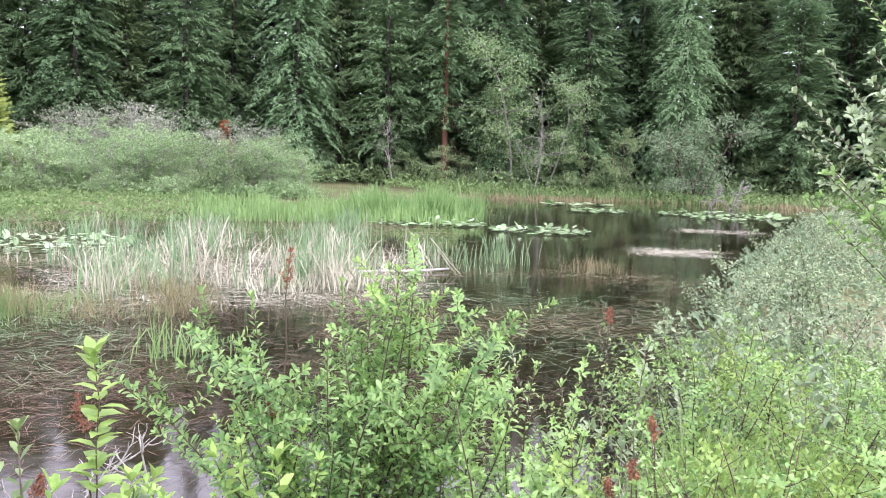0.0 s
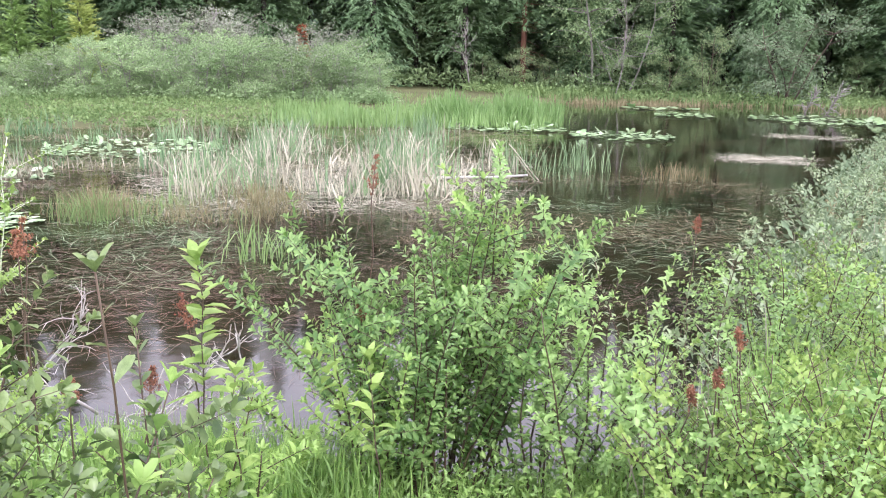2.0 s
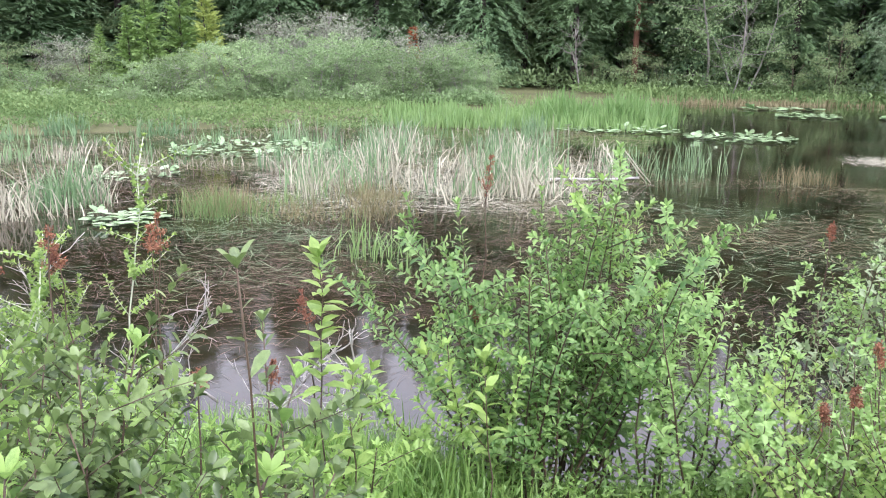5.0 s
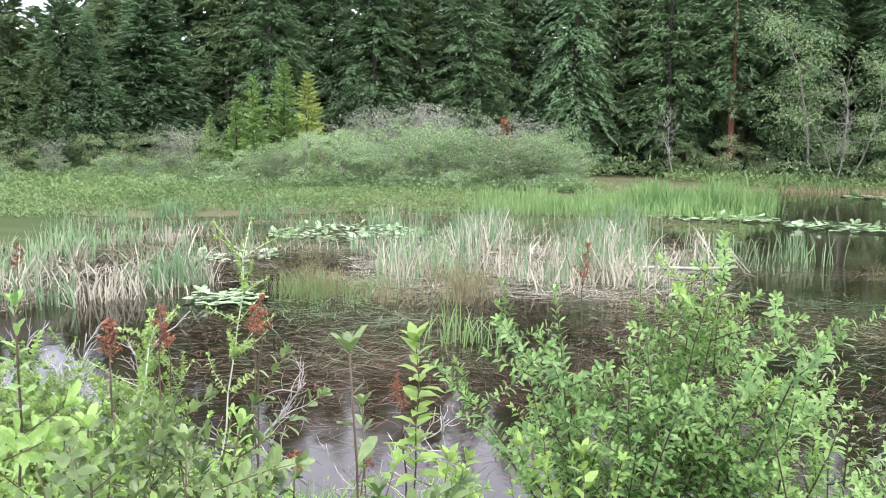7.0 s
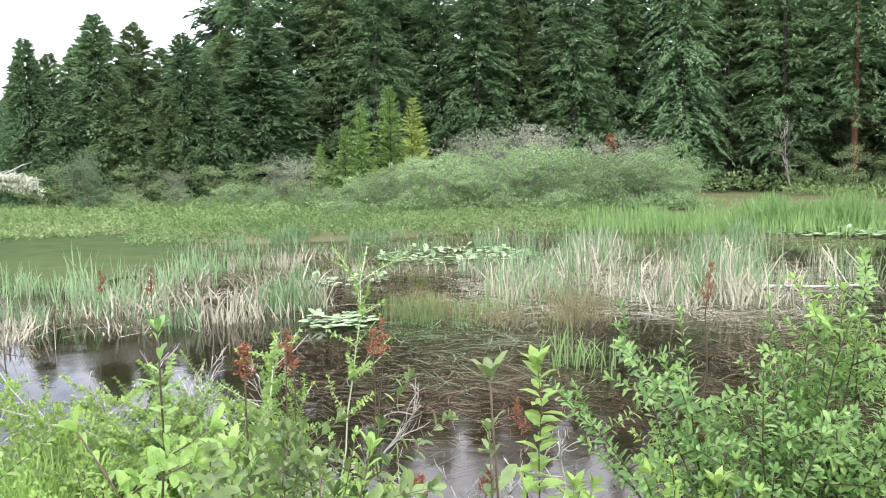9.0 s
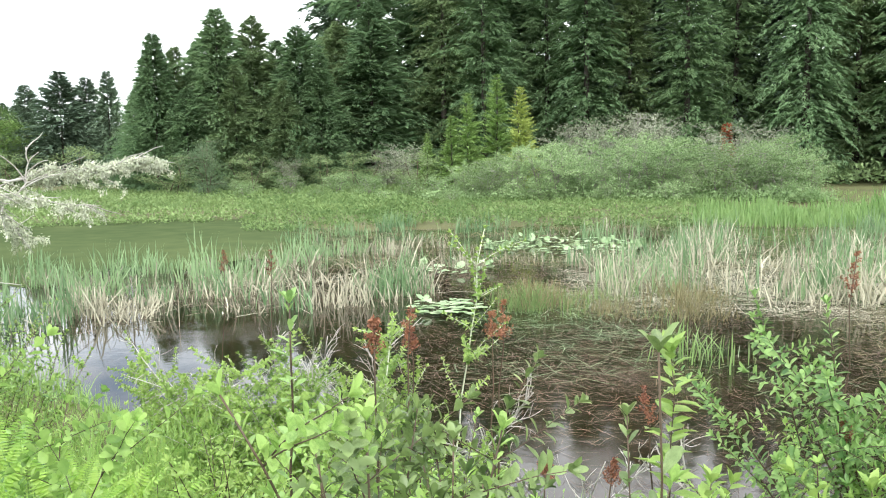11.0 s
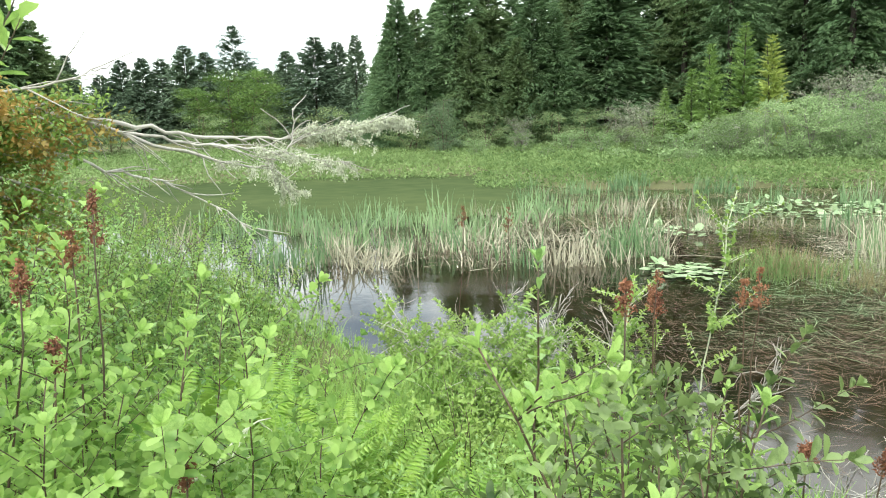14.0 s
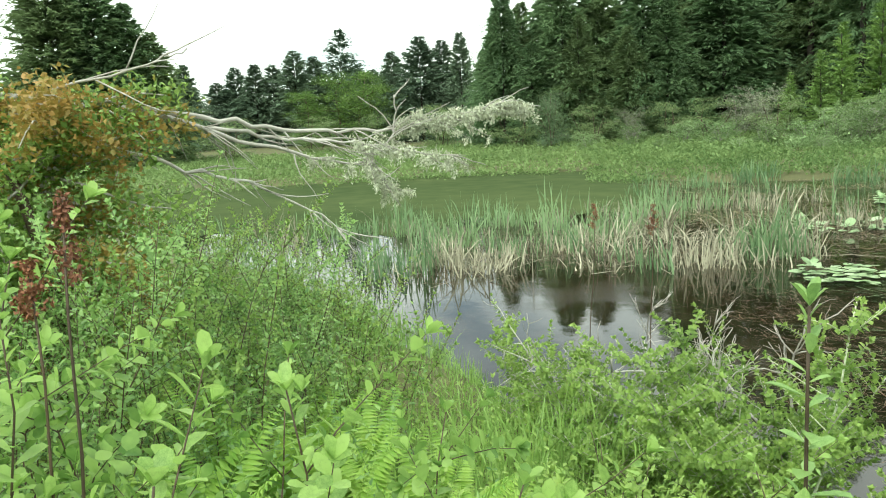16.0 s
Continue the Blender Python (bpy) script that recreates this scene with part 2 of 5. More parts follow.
def blades(g, p, h, lean, bend, width, tilt=0.0):
    """Grass or reed blades: tapered bent strips that stand at p."""
    n = len(p)
    h, bend, width = (np.broadcast_to(x, n)[:, None] for x in (h, bend, width))
    a = rng.uniform(0, 2 * math.pi, n)
    side = np.stack([np.cos(a), np.sin(a), 0 * a], 1)
    b2 = rng.uniform(0, 2 * math.pi, n)
    slope = np.stack([np.cos(b2), np.sin(b2), 0 * b2], 1) * np.abs(rng.normal(0, 1, n))[:, None] * tilt
    slope[:, 2] = -0.5 * (slope[:, 0] ** 2 + slope[:, 1] ** 2).clip(0, 1.2)
    rows = []
    for s, wd in ((0.0, 0.8), (0.4, 1.0), (0.78, 0.7)):
        c = p + UP * h * (s - 0.25 * np.abs(bend) * s * s) + lean * bend * h * s * s + slope * h * s
        rows += [c - side * width * wd / 2, c + side * width * wd / 2]
    rows.append(p + UP * h * (1 - 0.35 * np.abs(bend)) + lean * bend * h + slope * h)
    v = np.stack(rows, 1)
    off = (np.arange(n) * 7)[:, None, None]
    g.add(v, np.array([[4, 5, 6]])[None] + off, np.array([(0, 1, 3, 2), (2, 3, 5, 4)])[None] + off)


def tube(g, pts, r0, r1, sides=5):
    pts = np.asarray(pts, float)
    m = len(pts)
    d = unit(np.gradient(pts, axis=0))
    ref = np.where(np.abs(d[:, 2:]) > 0.9, np.array([[1.0, 0, 0]]), UP[None])
    a = unit(np.cross(d, ref))
    b = np.cross(d, a)
    r = np.linspace(r0, r1, m)[:, None, None]
    th = np.arange(sides) * 2 * math.pi / sides
    ring = pts[:, None] + r * (np.cos(th)[None, :, None] * a[:, None] + np.sin(th)[None, :, None] * b[:, None])
    i, j = np.meshgrid(np.arange(m - 1), np.arange(sides), indexing="ij")
    k = (j + 1) % sides
    quads = np.stack([i * sides + j, i * sides + k, (i + 1) * sides + k, (i + 1) * sides + j], -1).reshape(-1, 4)
    caps = [(0, s + 1, s) for s in range(1, sides - 1)] + [((m - 1) * sides, (m - 1) * sides + s, (m - 1) * sides + s + 1) for s in range(1, sides - 1)]
    g.add(ring, np.array(caps), quads)


def wander(p0, d, length, n=6, jitter=0.15, droop=0.0):
    """A crooked line from p0 along d."""
    pts, d = [np.asarray(p0, float)], unit(np.asarray(d, float))
    for _ in range(n - 1):
        d = unit(d + rng.normal(0, jitter, 3) - UP * droop)
        pts.append(pts[-1] + d * length / (n - 1))
    return np.array(pts)


def part(name, g, material, parent, label="", smooth=False):
    me = g if isinstance(g, bpy.types.Mesh) else g.mesh(name, material, smooth)
    ob = new(name, me)
    ob.parent = parent
    if label:
        tagged(ob, label)
    return ob


def thing(name, at, label, category, group="", kind=""):
    ob = new(name)
    ob.location = at
    ob.empty_display_size = 0.1
    return tagged(ob, label, category, group, kind)


def polar(az, d):
    """The place d metres from the viewpoint, az degrees to the left of +y."""
    a = np.radians(az)
    return np.stack([-np.sin(a) * d, np.cos(a) * d], -1)


# ---- ground and water ----
NEAR_AZ = [-33, -30, -26, -23, -20, -17, -12, -5, 5, 17, 30, 40, 50, 58, 66, 72, 80, 90, 100]
NEAR_D = [75, 46, 34, 19, 9, 4.9, 3.6, 3.4, 3.4, 3.4, 3.5, 4.0, 4.8, 5.8, 7.8, 11, 15, 24, 60]
FAR_AZ = [-33, -20, -8, -3, 0, 6, 12, 20, 30, 38, 45, 50, 58, 66, 75, 85, 100]
FAR_D = [60, 53, 52, 50, 40, 36, 33, 29, 26, 25, 26, 33, 36, 34, 34, 38, 55]


def ground_z(x, y):
    az = np.degrees(np.arctan2(-x, y))
    d = np.hypot(x, y)
    near, far = np.interp(az, NEAR_AZ, NEAR_D), np.interp(az, FAR_AZ, FAR_D)
    inside = (az > -33) & (az < 100)
    land_near = np.where(inside, near - d, 5.0)
    land_far = np.where(inside, d - far, -9.0)
    z1 = np.where(land_near > 0, 0.40 * (1 - np.exp(-np.maximum(land_near, 0) / 0.5)), np.maximum(land_near * 0.45, -0.5))
    z2 = np.where(land_far > 0, 0.10 * (1 - np.exp(-np.maximum(land_far, 0) / 1.0)) + 0.02 * np.maximum(land_far, 0), np.maximum(land_far * 0.3, -0.5))
    z = np.maximum(z1, np.where(land_far > -3, z2, -0.5))
    hill = np.clip((az + 50) / 10, 0, 1) * np.clip((56 - az) / 8, 0, 1)
    z = np.where(d > 60, np.maximum(z, 0.3 + (d - 60) * (0.02 + 0.12 * hill)), z)
    return np.minimum(z, 12.0) + 0.04 * np.sin(x * 1.7 + 0.6 * y) * np.cos(y * 1.3) * np.clip(d / 3, 0, 1)


def build_ground():
    rings = np.concatenate([[0.0], np.geomspace(0.4, 2500, 190)])
    az = np.radians(np.arange(0, 360, 1.2))
    rr, aa = np.meshgrid(rings, az, indexing="ij")
    x, y = -np.sin(aa) * rr, np.cos(aa) * rr
    v = np.stack([x, y, ground_z(x, y)], -1)
    m = len(az)
    i, j = np.meshgrid(np.arange(len(rings) - 1), np.arange(m), indexing="ij")
    k = (j + 1) % m
    g = Geo().add(v, None, np.stack([i * m + j, (i + 1) * m + j, (i + 1) * m + k, i * m + k], -1))
    tagged(new("ground", g.mesh("ground", SOIL, True)), "dark damp soil of the pond bank and shores", "ground", kind="structure")


def sheet(name, az0, az1, d0, d1, z, material, label, category, wob=0.0, ph=0.0):
    """A flat patch between two bearings and two distances, with an uneven rim."""
    n, m = 90, 14
    aa, tt = np.meshgrid(np.linspace(az0, az1, n), np.linspace(0, 1, m), indexing="ij")
    edge = 1 - wob * (0.5 + 0.5 * np.sin(aa * 0.5 + ph) * np.cos(aa * 0.23 + 1.7 * ph))
    mid, half = (d0 + d1) / 2, (d1 - d0) / 2
    taper = np.sqrt(np.clip(1 - ((aa - (az0 + az1) / 2) / (abs(az1 - az0) / 2)) ** (2 if abs(az1 - az0) < 20 else 8), 0.0, 1)) if wob else 1.0
    dd = mid + (tt * 2 - 1) * half * edge * taper
    p = polar(aa, dd)
    v = np.concatenate([p, np.full((*aa.shape, 1), z)], -1)
    i, j = np.meshgrid(np.arange(n - 1), np.arange(m - 1), indexing="ij")
    g = Geo().add(v, None, np.stack([i * m + j, i * m + j + 1, (i + 1) * m + j + 1, (i + 1) * m + j], -1))
    return tagged(new(name, g.mesh(name, material)), label, category, kind="structure")


build_ground()
sheet("water", -34, 101, 2.0, 78, 0.0, WATER, "still dark brown pond water with sunken plant litter", "water")
sheet("algae_film", 45, 84, 15.0, 37, 0.004, ALGAE, "olive green algae film floating on open pond water", "algae", 0.3, 1.0)


# ---- forest ----


def conifer_meshes(h, base, rmax, step, per, sprays, needle, seed, trunk=TRUNK, shape=TRIDENT, spray=0.42, droop=0.5, bare=14, power=0.75, sparse=1.0, fill=1500, jitter=0.22, core=900):
    """Trunk mesh and crown mesh of a fir: whorls of drooping boughs set with sprays of needles, thicker foliage inside."""
    global rng
    rng = np.random.default_rng(seed)
    t = Geo()
    lean = rng.normal(0, 0.15, 2)
    zs = np.linspace(0, h, 9)
    tube(t, np.stack([lean[0] * (zs / h) ** 2, lean[1] * (zs / h) ** 2, zs - 0.2], 1), 0.0105 * h + 0.03, 0.015, 7)
    for _ in range(bare):
        z, a = rng.uniform(0.1 * base + 0.5, base + 2), rng.uniform(0, 6.3)
        tube(t, wander((0, 0, z), (math.cos(a), math.sin(a), -0.1), rng.uniform(0.6, 2.0), 5, 0.15, 0.03), 0.025, 0.006, 3)
    g = Geo()
    zz = np.concatenate([np.arange(base, 0.66 * h, step), np.arange(0.66 * h, h - 0.1, step * sparse)])
    zb = np.repeat(zz + rng.uniform(-0.2, 0.2, len(zz)) * step, per) + rng.uniform(-jitter, jitter, len(zz) * per) * step
    up = np.clip((zb - base) / (h - base), 0, 1)
    ang = rng.uniform(0, 2 * math.pi, len(zb))
    lobe = 0.9 + 0.2 * np.sin(ang * 2 + seed + zb * 0.5) * np.cos(zb * 1.7 + seed)
    length = (rmax * (1 - up) ** power * rng.uniform(0.6, 1.12, len(zb)) * lobe + 0.16) * np.where(up < 0.08, 0.85, 1)
    out = np.stack([np.cos(ang), np.sin(ang), 0 * ang], 1)
    side = np.cross(out, UP)[:, None]
    rise = (0.22 + 0.5 * up)[:, None]

    def along(s):
        p = out[:, None] * (s * length[:, None])[..., None]
        p[..., 2] = zb[:, None] + length[:, None] * (rise * s - droop * s * s)
        return p
    s = np.linspace(0.2, 1.0, sprays)[None] + rng.uniform(-0.05, 0.05, (len(zb), sprays))
    across = rng.normal(0, 0.17, s.shape) * (1.1 - s) * length[:, None]
    p = along(s) + side * across[..., None]
    p[..., 2] -= np.abs(across) * 0.35
    d = out[:, None] + side * (np.sign(across) * rng.uniform(0.1, 0.6, s.shape))[..., None] + rng.normal(0, 0.12, p.shape)
    d[..., 2] += (rise - 2 * droop * s) * 0.8 - 0.12
    size = spray * (0.6 + 0.6 * rng.random(s.shape)) * np.clip(length[:, None] / rmax + 0.45, 0.6, 1.1)
    nrm = UP + rng.normal(0, 0.28, d.shape)
    leaves(g, p.reshape(-1, 3), d.reshape(-1, 3), nrm.reshape(-1, 3), size.ravel(), (size * 0.66).ravel(), shape)
    if fill:
        k = rng.integers(0, len(zb), fill)
        u = rng.uniform(0.05, 0.9, fill)
        c = out[k] * (u * length[k])[:, None] + UP * (zb[k] + length[k] * (rise[k, 0] * u - droop * u * u) - 0.1)[:, None] + rng.normal(0, 0.15, (fill, 3))
        w = spray * rng.uniform(0.9, 1.6, fill) * np.clip(length[k] / rmax + 0.3, 0.5, 1)
        leaves(g, c, out[k] + rng.normal(0, 0.35, (fill, 3)) - UP * 0.35, UP + rng.normal(0, 0.35, (fill, 3)), w, w * 0.34)
    k = rng.integers(0, len(zb), core)
    u = rng.uniform(0.0, 0.5, core)
    c = out[k] * (u * length[k])[:, None] + UP * (zb[k] + length[k] * rise[k, 0] * u)[:, None]
    w = np.minimum(length[k] * rng.uniform(0.3, 0.5, core), 0.62) + 0.1
    leaves(g, c, out[k] + rng.normal(0, 0.15, (core, 3)) + UP * (rise[k] - droop * 0.9), rng.normal(0, 1, (core, 3)) + UP * 0.6, w, w * 0.3)
    return t.mesh("trunk", trunk, True), g.mesh("crown", needle)


def broadleaf_meshes(h, r, stems, limbs, count, leaf, crown, bark, seed, low=0.25, thick=0.05, loose=0.35):
    """Stems with forking limbs, and a crown of small leaves in ragged clumps."""
    global rng
    rng = np.random.default_rng(seed)
    t, g = Geo(), Geo()
    for _ in range(stems):
        a, q = rng.uniform(0, 6.3), rng.uniform(0.0, 0.5) * r
        foot = np.array([math.cos(a), math.sin(a), 0]) * q * 0.5
        line = wander(foot - UP * 0.15, UP + np.array([math.cos(a), math.sin(a), 0]) * 0.25, h * rng.uniform(0.7, 0.95), 8, 0.09)
        tube(t, line, thick, thick * 0.25, 6)
        for _ in range(max(3, limbs // stems)):
            k = rng.integers(int(8 * low), 8)
            a = rng.uniform(0, 6.3)
            rad = r * rng.uniform(0.45, 1.0) * (1.0 - 0.45 * (line[k][2] / h) ** 2)
            limb = wander(line[k], (math.cos(a), math.sin(a), rng.uniform(0.1, 0.7)), rad, 6, 0.16, 0.02)
            tube(t, limb, thick * 0.35, 0.006, 4)
            n = int(count * rng.uniform(0.6, 1.4) / max(limbs, 1))
            u = rng.uniform(0.25, 1.08, n)
            i = np.clip((u * 5).astype(int), 0, 4)
            c = limb[i] + (limb[i + 1] - limb[i]) * (u * 5 - i)[:, None]
            p = c + rng.normal(0, loose * (0.35 + 0.1 * r), (n, 3)) * (1, 1, 0.6)
            p[:, 2] = np.maximum(p[:, 2], 0.05)
            d = rng.normal(0, 1, (n, 3)) + unit(p - line[k]) * 0.8 - UP * 0.3
            leaves(g, p, d, UP + rng.normal(0, 0.6, (n, 3)), leaf * rng.uniform(0.6, 1.3, n), leaf * rng.uniform(0.3, 0.6, n))
    return t.mesh("trunk", bark, True), g.mesh("crown", crown)


def tree(name, meshes, at, label, category, group="", turn=0.0, size=1.0, wide=1.0):
    ob = thing(name, at, label, category, group)
    ob.rotation_euler = (0, 0, turn)
    ob.scale = (size * wide, size * wide, size)
    for n, me in zip(("trunk", "crown"), meshes):
        part(n, me, None, ob)
    return ob


def on_ground(az, d):
    x, y = polar(az, d)
    return (float(x), float(y), float(ground_z(x, y)) - 0.05)


FIR = "tall dark green fir with drooping tiered boughs"
KINDS = ((NEEDLE, 0.5, 3.9), (NEEDLE_OLIVE, 0.42, 4.3), (NEEDLE, 0.62, 3.6), (NEEDLE_LIGHT, 0.78, 3.9), (NEEDLE_OLIVE, 0.34, 3.7), (NEEDLE, 0.4, 4.4))
firs = [conifer_meshes(22, 0.9 + 0.6 * (i % 3), r, 0.54, 15, 25, m, 11 + i, spray=0.36, droop=dr, sparse=1.8, fill=5000) for i, (m, dr, r) in enumerate(KINDS)]
slim = [conifer_meshes(14, 0.5, 5.3 + 0.4 * i, 0.4, 14, 20, (NEEDLE, NEEDLE_OLIVE, NEEDLE)[i], 31 + i, spray=0.34, droop=(0.5, 0.4, 0.62)[i], power=0.82, fill=4000, jitter=0.35, core=6500) for i in range(3)]
back = [conifer_meshes(24, 1.2, 5.0, 0.7, 8, 9, (NEEDLE, NEEDLE_HAZY)[i], 41 + i, spray=0.95, power=0.6, bare=4, sparse=1.2, fill=2200) for i in range(2)]
distant = [conifer_meshes(15, 0.4, 6.6 + 0.7 * i, 0.46, 12, 12, NEEDLE_HAZY, 51 + i, spray=0.5, power=0.85, bare=2, fill=2400, jitter=0.35, core=4500) for i in range(3)]
lone = conifer_meshes(15, 3.0, 5.2, 0.7, 12, 13, NEEDLE_HAZY, 58, spray=0.7, power=0.7, droop=0.3, bare=10, fill=900)
place_rng = np.random.default_rng(5)


def fir_at(az, top, d, meshes, tall, label, group, wide):
    """A fir whose tip stands top degrees above eye level at bearing az."""
    at = on_ground(az, d)
    h = 2.0 + d * math.tan(radians(top)) - at[2]
    tree("fir_tree", meshes, at, label, "fir tree", group, place_rng.uniform(0, 6.3), h / tall, wide * 1.25)


def forest():
    rear = "firs behind the pond"
    for i, az in enumerate(np.arange(-38, 39, 3.5)):
        a = az + place_rng.uniform(-0.8, 0.8)
        d = 57.5 + (2.6 if i % 2 else -0.8) + place_rng.uniform(-0.8, 0.8) + 0.06 * max(0.0, -az)
        pick = firs[(0, 3, 1, 5, 2, 4)[(i * 5 + i // 4) % 6]]
        tree("fir_tree", pick, on_ground(a, d), FIR, "fir tree", rear, place_rng.uniform(0, 6.3), 23 * place_rng.uniform(0.88, 1.08) / 22, place_rng.uniform(0.9, 1.15))
    for k, d in enumerate((64, 71)):
        for az in np.arange(-39, 42, 4.2):
            a = az + place_rng.uniform(-1.2, 1.2) + 2 * k
            tree("fir_tree", back[place_rng.integers(2)], on_ground(a, d + 0.06 * max(0.0, -a) + place_rng.uniform(-1.5, 1.5)), "shaded fir deep in the forest", "fir tree", rear, place_rng.uniform(0, 6.3), place_rng.uniform(0.9, 1.05), 1.2)
    edge = "mid-sized green fir at the edge of the forest"
    for i, (az, top, d, w) in enumerate(((40.7, 11.9, 58, 1.1), (43.1, 10.4, 60, 1.0), (45.9, 10.2, 57, 0.95), (47.4, 9.2, 61, 1.0), (49.0, 10.7, 58, 0.9), (51.4, 11.2, 57, 0.9), (52.7, 9.0, 60, 0.9), (54.2, 8.5, 61, 0.85), (55.6, 9.4, 58, 0.8), (44.4, 8.3, 56, 0.9), (50.3, 7.4, 55.5, 0.9), (56.8, 5.6, 62, 1.0), (53.6, 5.8, 56, 1.0), (47.0, 6.4, 55, 0.9))):
        fir_at(az, top, d, slim[i % 3], 14, edge, rear, w)
    for az in np.arange(40.5, 56, 2.6):
        fir_at(az, 8.6 - 0.2 * (az - 40), 66, back[int(az) % 2], 24, "shaded fir deep in the forest", rear, 1.6)
    far, sky_group = "distant fir on the far skyline", "firs on the skyline"
    for i, (az, top, d, w) in enumerate(((58.5, 6.9, 80, 0.75), (59.8, 6.4, 84, 1.1), (61.4, 6.7, 82, 1.2), (63.4, 5.8, 88, 1.1), (64.8, 4.6, 92, 1.2), (65.9, 4.9, 95, 1.2), (68.9, 5.7, 92, 1.1), (70.2, 6.1, 90, 1.1), (71.8, 5.2, 93, 1.1), (73.0, 5.3, 92, 1.1), (74.3, 5.1, 95, 1.1), (75.6, 4.1, 96, 1.3), (77.7, 5.4, 88, 1.1))):
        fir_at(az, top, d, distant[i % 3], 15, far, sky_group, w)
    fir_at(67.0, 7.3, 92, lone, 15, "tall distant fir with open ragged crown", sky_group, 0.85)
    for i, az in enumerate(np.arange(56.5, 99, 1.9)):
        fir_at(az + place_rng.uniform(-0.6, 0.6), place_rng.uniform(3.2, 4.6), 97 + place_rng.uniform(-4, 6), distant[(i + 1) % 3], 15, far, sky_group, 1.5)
    for az, top in ((79.5, 7.4), (81.0, 9.3), (83, 11.0), (85.5, 12.5)):
        fir_at(az, top, 60, slim[int(az) % 3], 14, "dark green fir rising above the bank thicket", sky_group, 1.1)


forest()
young = [conifer_meshes(7, 0.3, 1.9, 0.27, 11, 16, m, 61 + i, spray=0.24, droop=0.12, fill=500, power=0.9) for i, m in enumerate((NEEDLE_YOUNG, NEEDLE_YOUNG, NEEDLE_YELLOW))]
for i, (az, d, h, lab) in enumerate(((33.8, 46, 5.9, "bright green young fir above the willow thicket"), (31.7, 47, 7.0, "bright green young fir with a slender tip"), (30.0, 46, 6.2, "yellowish young fir above the willow thicket"), (36.8, 47, 3.6, "small green fir beside the willow thicket"), (35.0, 46.5, 4.6, "bright green young fir above the willow thicket"))):
    tree("young_fir", young[(0, 1, 2, 1, 0)[i]], on_ground(az, d), lab, "fir tree", "", i * 1.3, h / 7, 0.95)

rusty = conifer_meshes(22, 5.0, 3.4, 0.5, 8, 16, NEEDLE, 67, trunk=TRUNK_RED, spray=0.5, bare=60, sparse=3.0, fill=300)
tree("fir_tree", rusty, on_ground(0.1, 55.2), "fir with rusty red-brown trunk and bare lower twigs", "fir tree", "firs behind the pond", 0.4, 1.0, 0.9)
tree("dead_fir", conifer_meshes(4, 0.4, 0.9, 0.2, 6, 10, RED_CROWN, 68, spray=0.22, fill=100), on_ground(15.8, 44), "small dead fir with rust-red needles", "fir tree", "", 0.2, 0.95, 0.8)

# broadleaved trees and bushes along the far shore
willow = [broadleaf_meshes(3.4, 2.2, 8, 88, 7500, 0.125, (CROWN_PALE, CROWN_PALE, CROWN_MID)[s], SNAG, 71 + s, 0.05, 0.04, (0.26, 0.22, 0.3)[s]) for s in range(3)]
low_willow = [broadleaf_meshes(3.4, 2.2, 6, 48, 2600, 0.2, (CROWN_PALE, CROWN_MID)[s], SNAG, 75 + s, 0.05, 0.04, 0.3) for s in range(2)]
greyw = [broadleaf_meshes(4.4, 1.8, 6, 90, 2600, 0.15, CROWN_GREY, SNAG, 81 + s, 0.3, 0.04, 0.4) for s in range(2)]
alder = [broadleaf_meshes(10.5, 3.4, 2, 70, 8500, 0.2, CROWN_PALE, SNAG, 91, 0.1, 0.1, 0.75), broadleaf_meshes(6.5, 3.2, 4, 50, 7000, 0.18, CROWN_BLUE, BARK, 92, 0.05, 0.07, 0.5), broadleaf_meshes(5.0, 2.2, 3, 40, 4000, 0.16, CROWN, BARK, 93, 0.05, 0.05, 0.45), broadleaf_meshes(10.5, 3.6, 2, 70, 11000, 0.22, CROWN_MAPLE, BARK, 94, 0.1, 0.1, 0.6)]
WILLOW = "pale green willow bush in the shore thicket"
for i, (az, d, s) in enumerate(((10.6, 39.9, 0.64), (12.3, 39.4, 0.72), (14.2, 39.9, 0.76), (16.3, 39.4, 0.82), (18.6, 38.9, 0.68), (20.6, 39.4, 0.74), (23.0, 38.4, 0.78), (25.3, 38.9, 0.72), (27.8, 38.4, 0.80), (30.2, 38.9, 0.74), (32.6, 39.4, 0.68), (34.2, 40.4, 0.57), (12.4, 42.9, 0.82), (17, 43.4, 0.91), (20, 42.9, 0.95), (24, 43.4, 0.93), (27, 42.9, 0.84), (31.5, 42.9, 0.77), (21.8, 40.9, 0.87), (26.4, 40.9, 0.82))):
    tree("willow_bush", willow[(0, 1, 0, 2, 1, 0, 1)[i % 7]], on_ground(az, d), WILLOW, "willow bush", "willow thicket", i * 2.1, s * (1.0 + 0.1 * math.sin(i * 4.3)), 1.0 + 0.2 * math.sin(i * 2.7))
for i, (az, d, s) in enumerate(((11.5, 38.6, 0.3), (15, 37.6, 0.26), (19.5, 37.2, 0.32), (24, 37.0, 0.28), (28.5, 37.4, 0.33), (33, 38.5, 0.36), (36, 39.5, 0.4), (38.5, 41, 0.36), (41, 43, 0.42), (35, 36, 0.22), (43.5, 45, 0.42), (47, 47, 0.4), (40, 38, 0.2), (45, 41, 0.22), (50, 46, 0.34))):
    tree("willow_bush", low_willow[i % 2], on_ground(az, d), "low pale green willow bush on the marsh meadow", "willow bush", "low marsh willows", i * 1.9, s, 1.3)
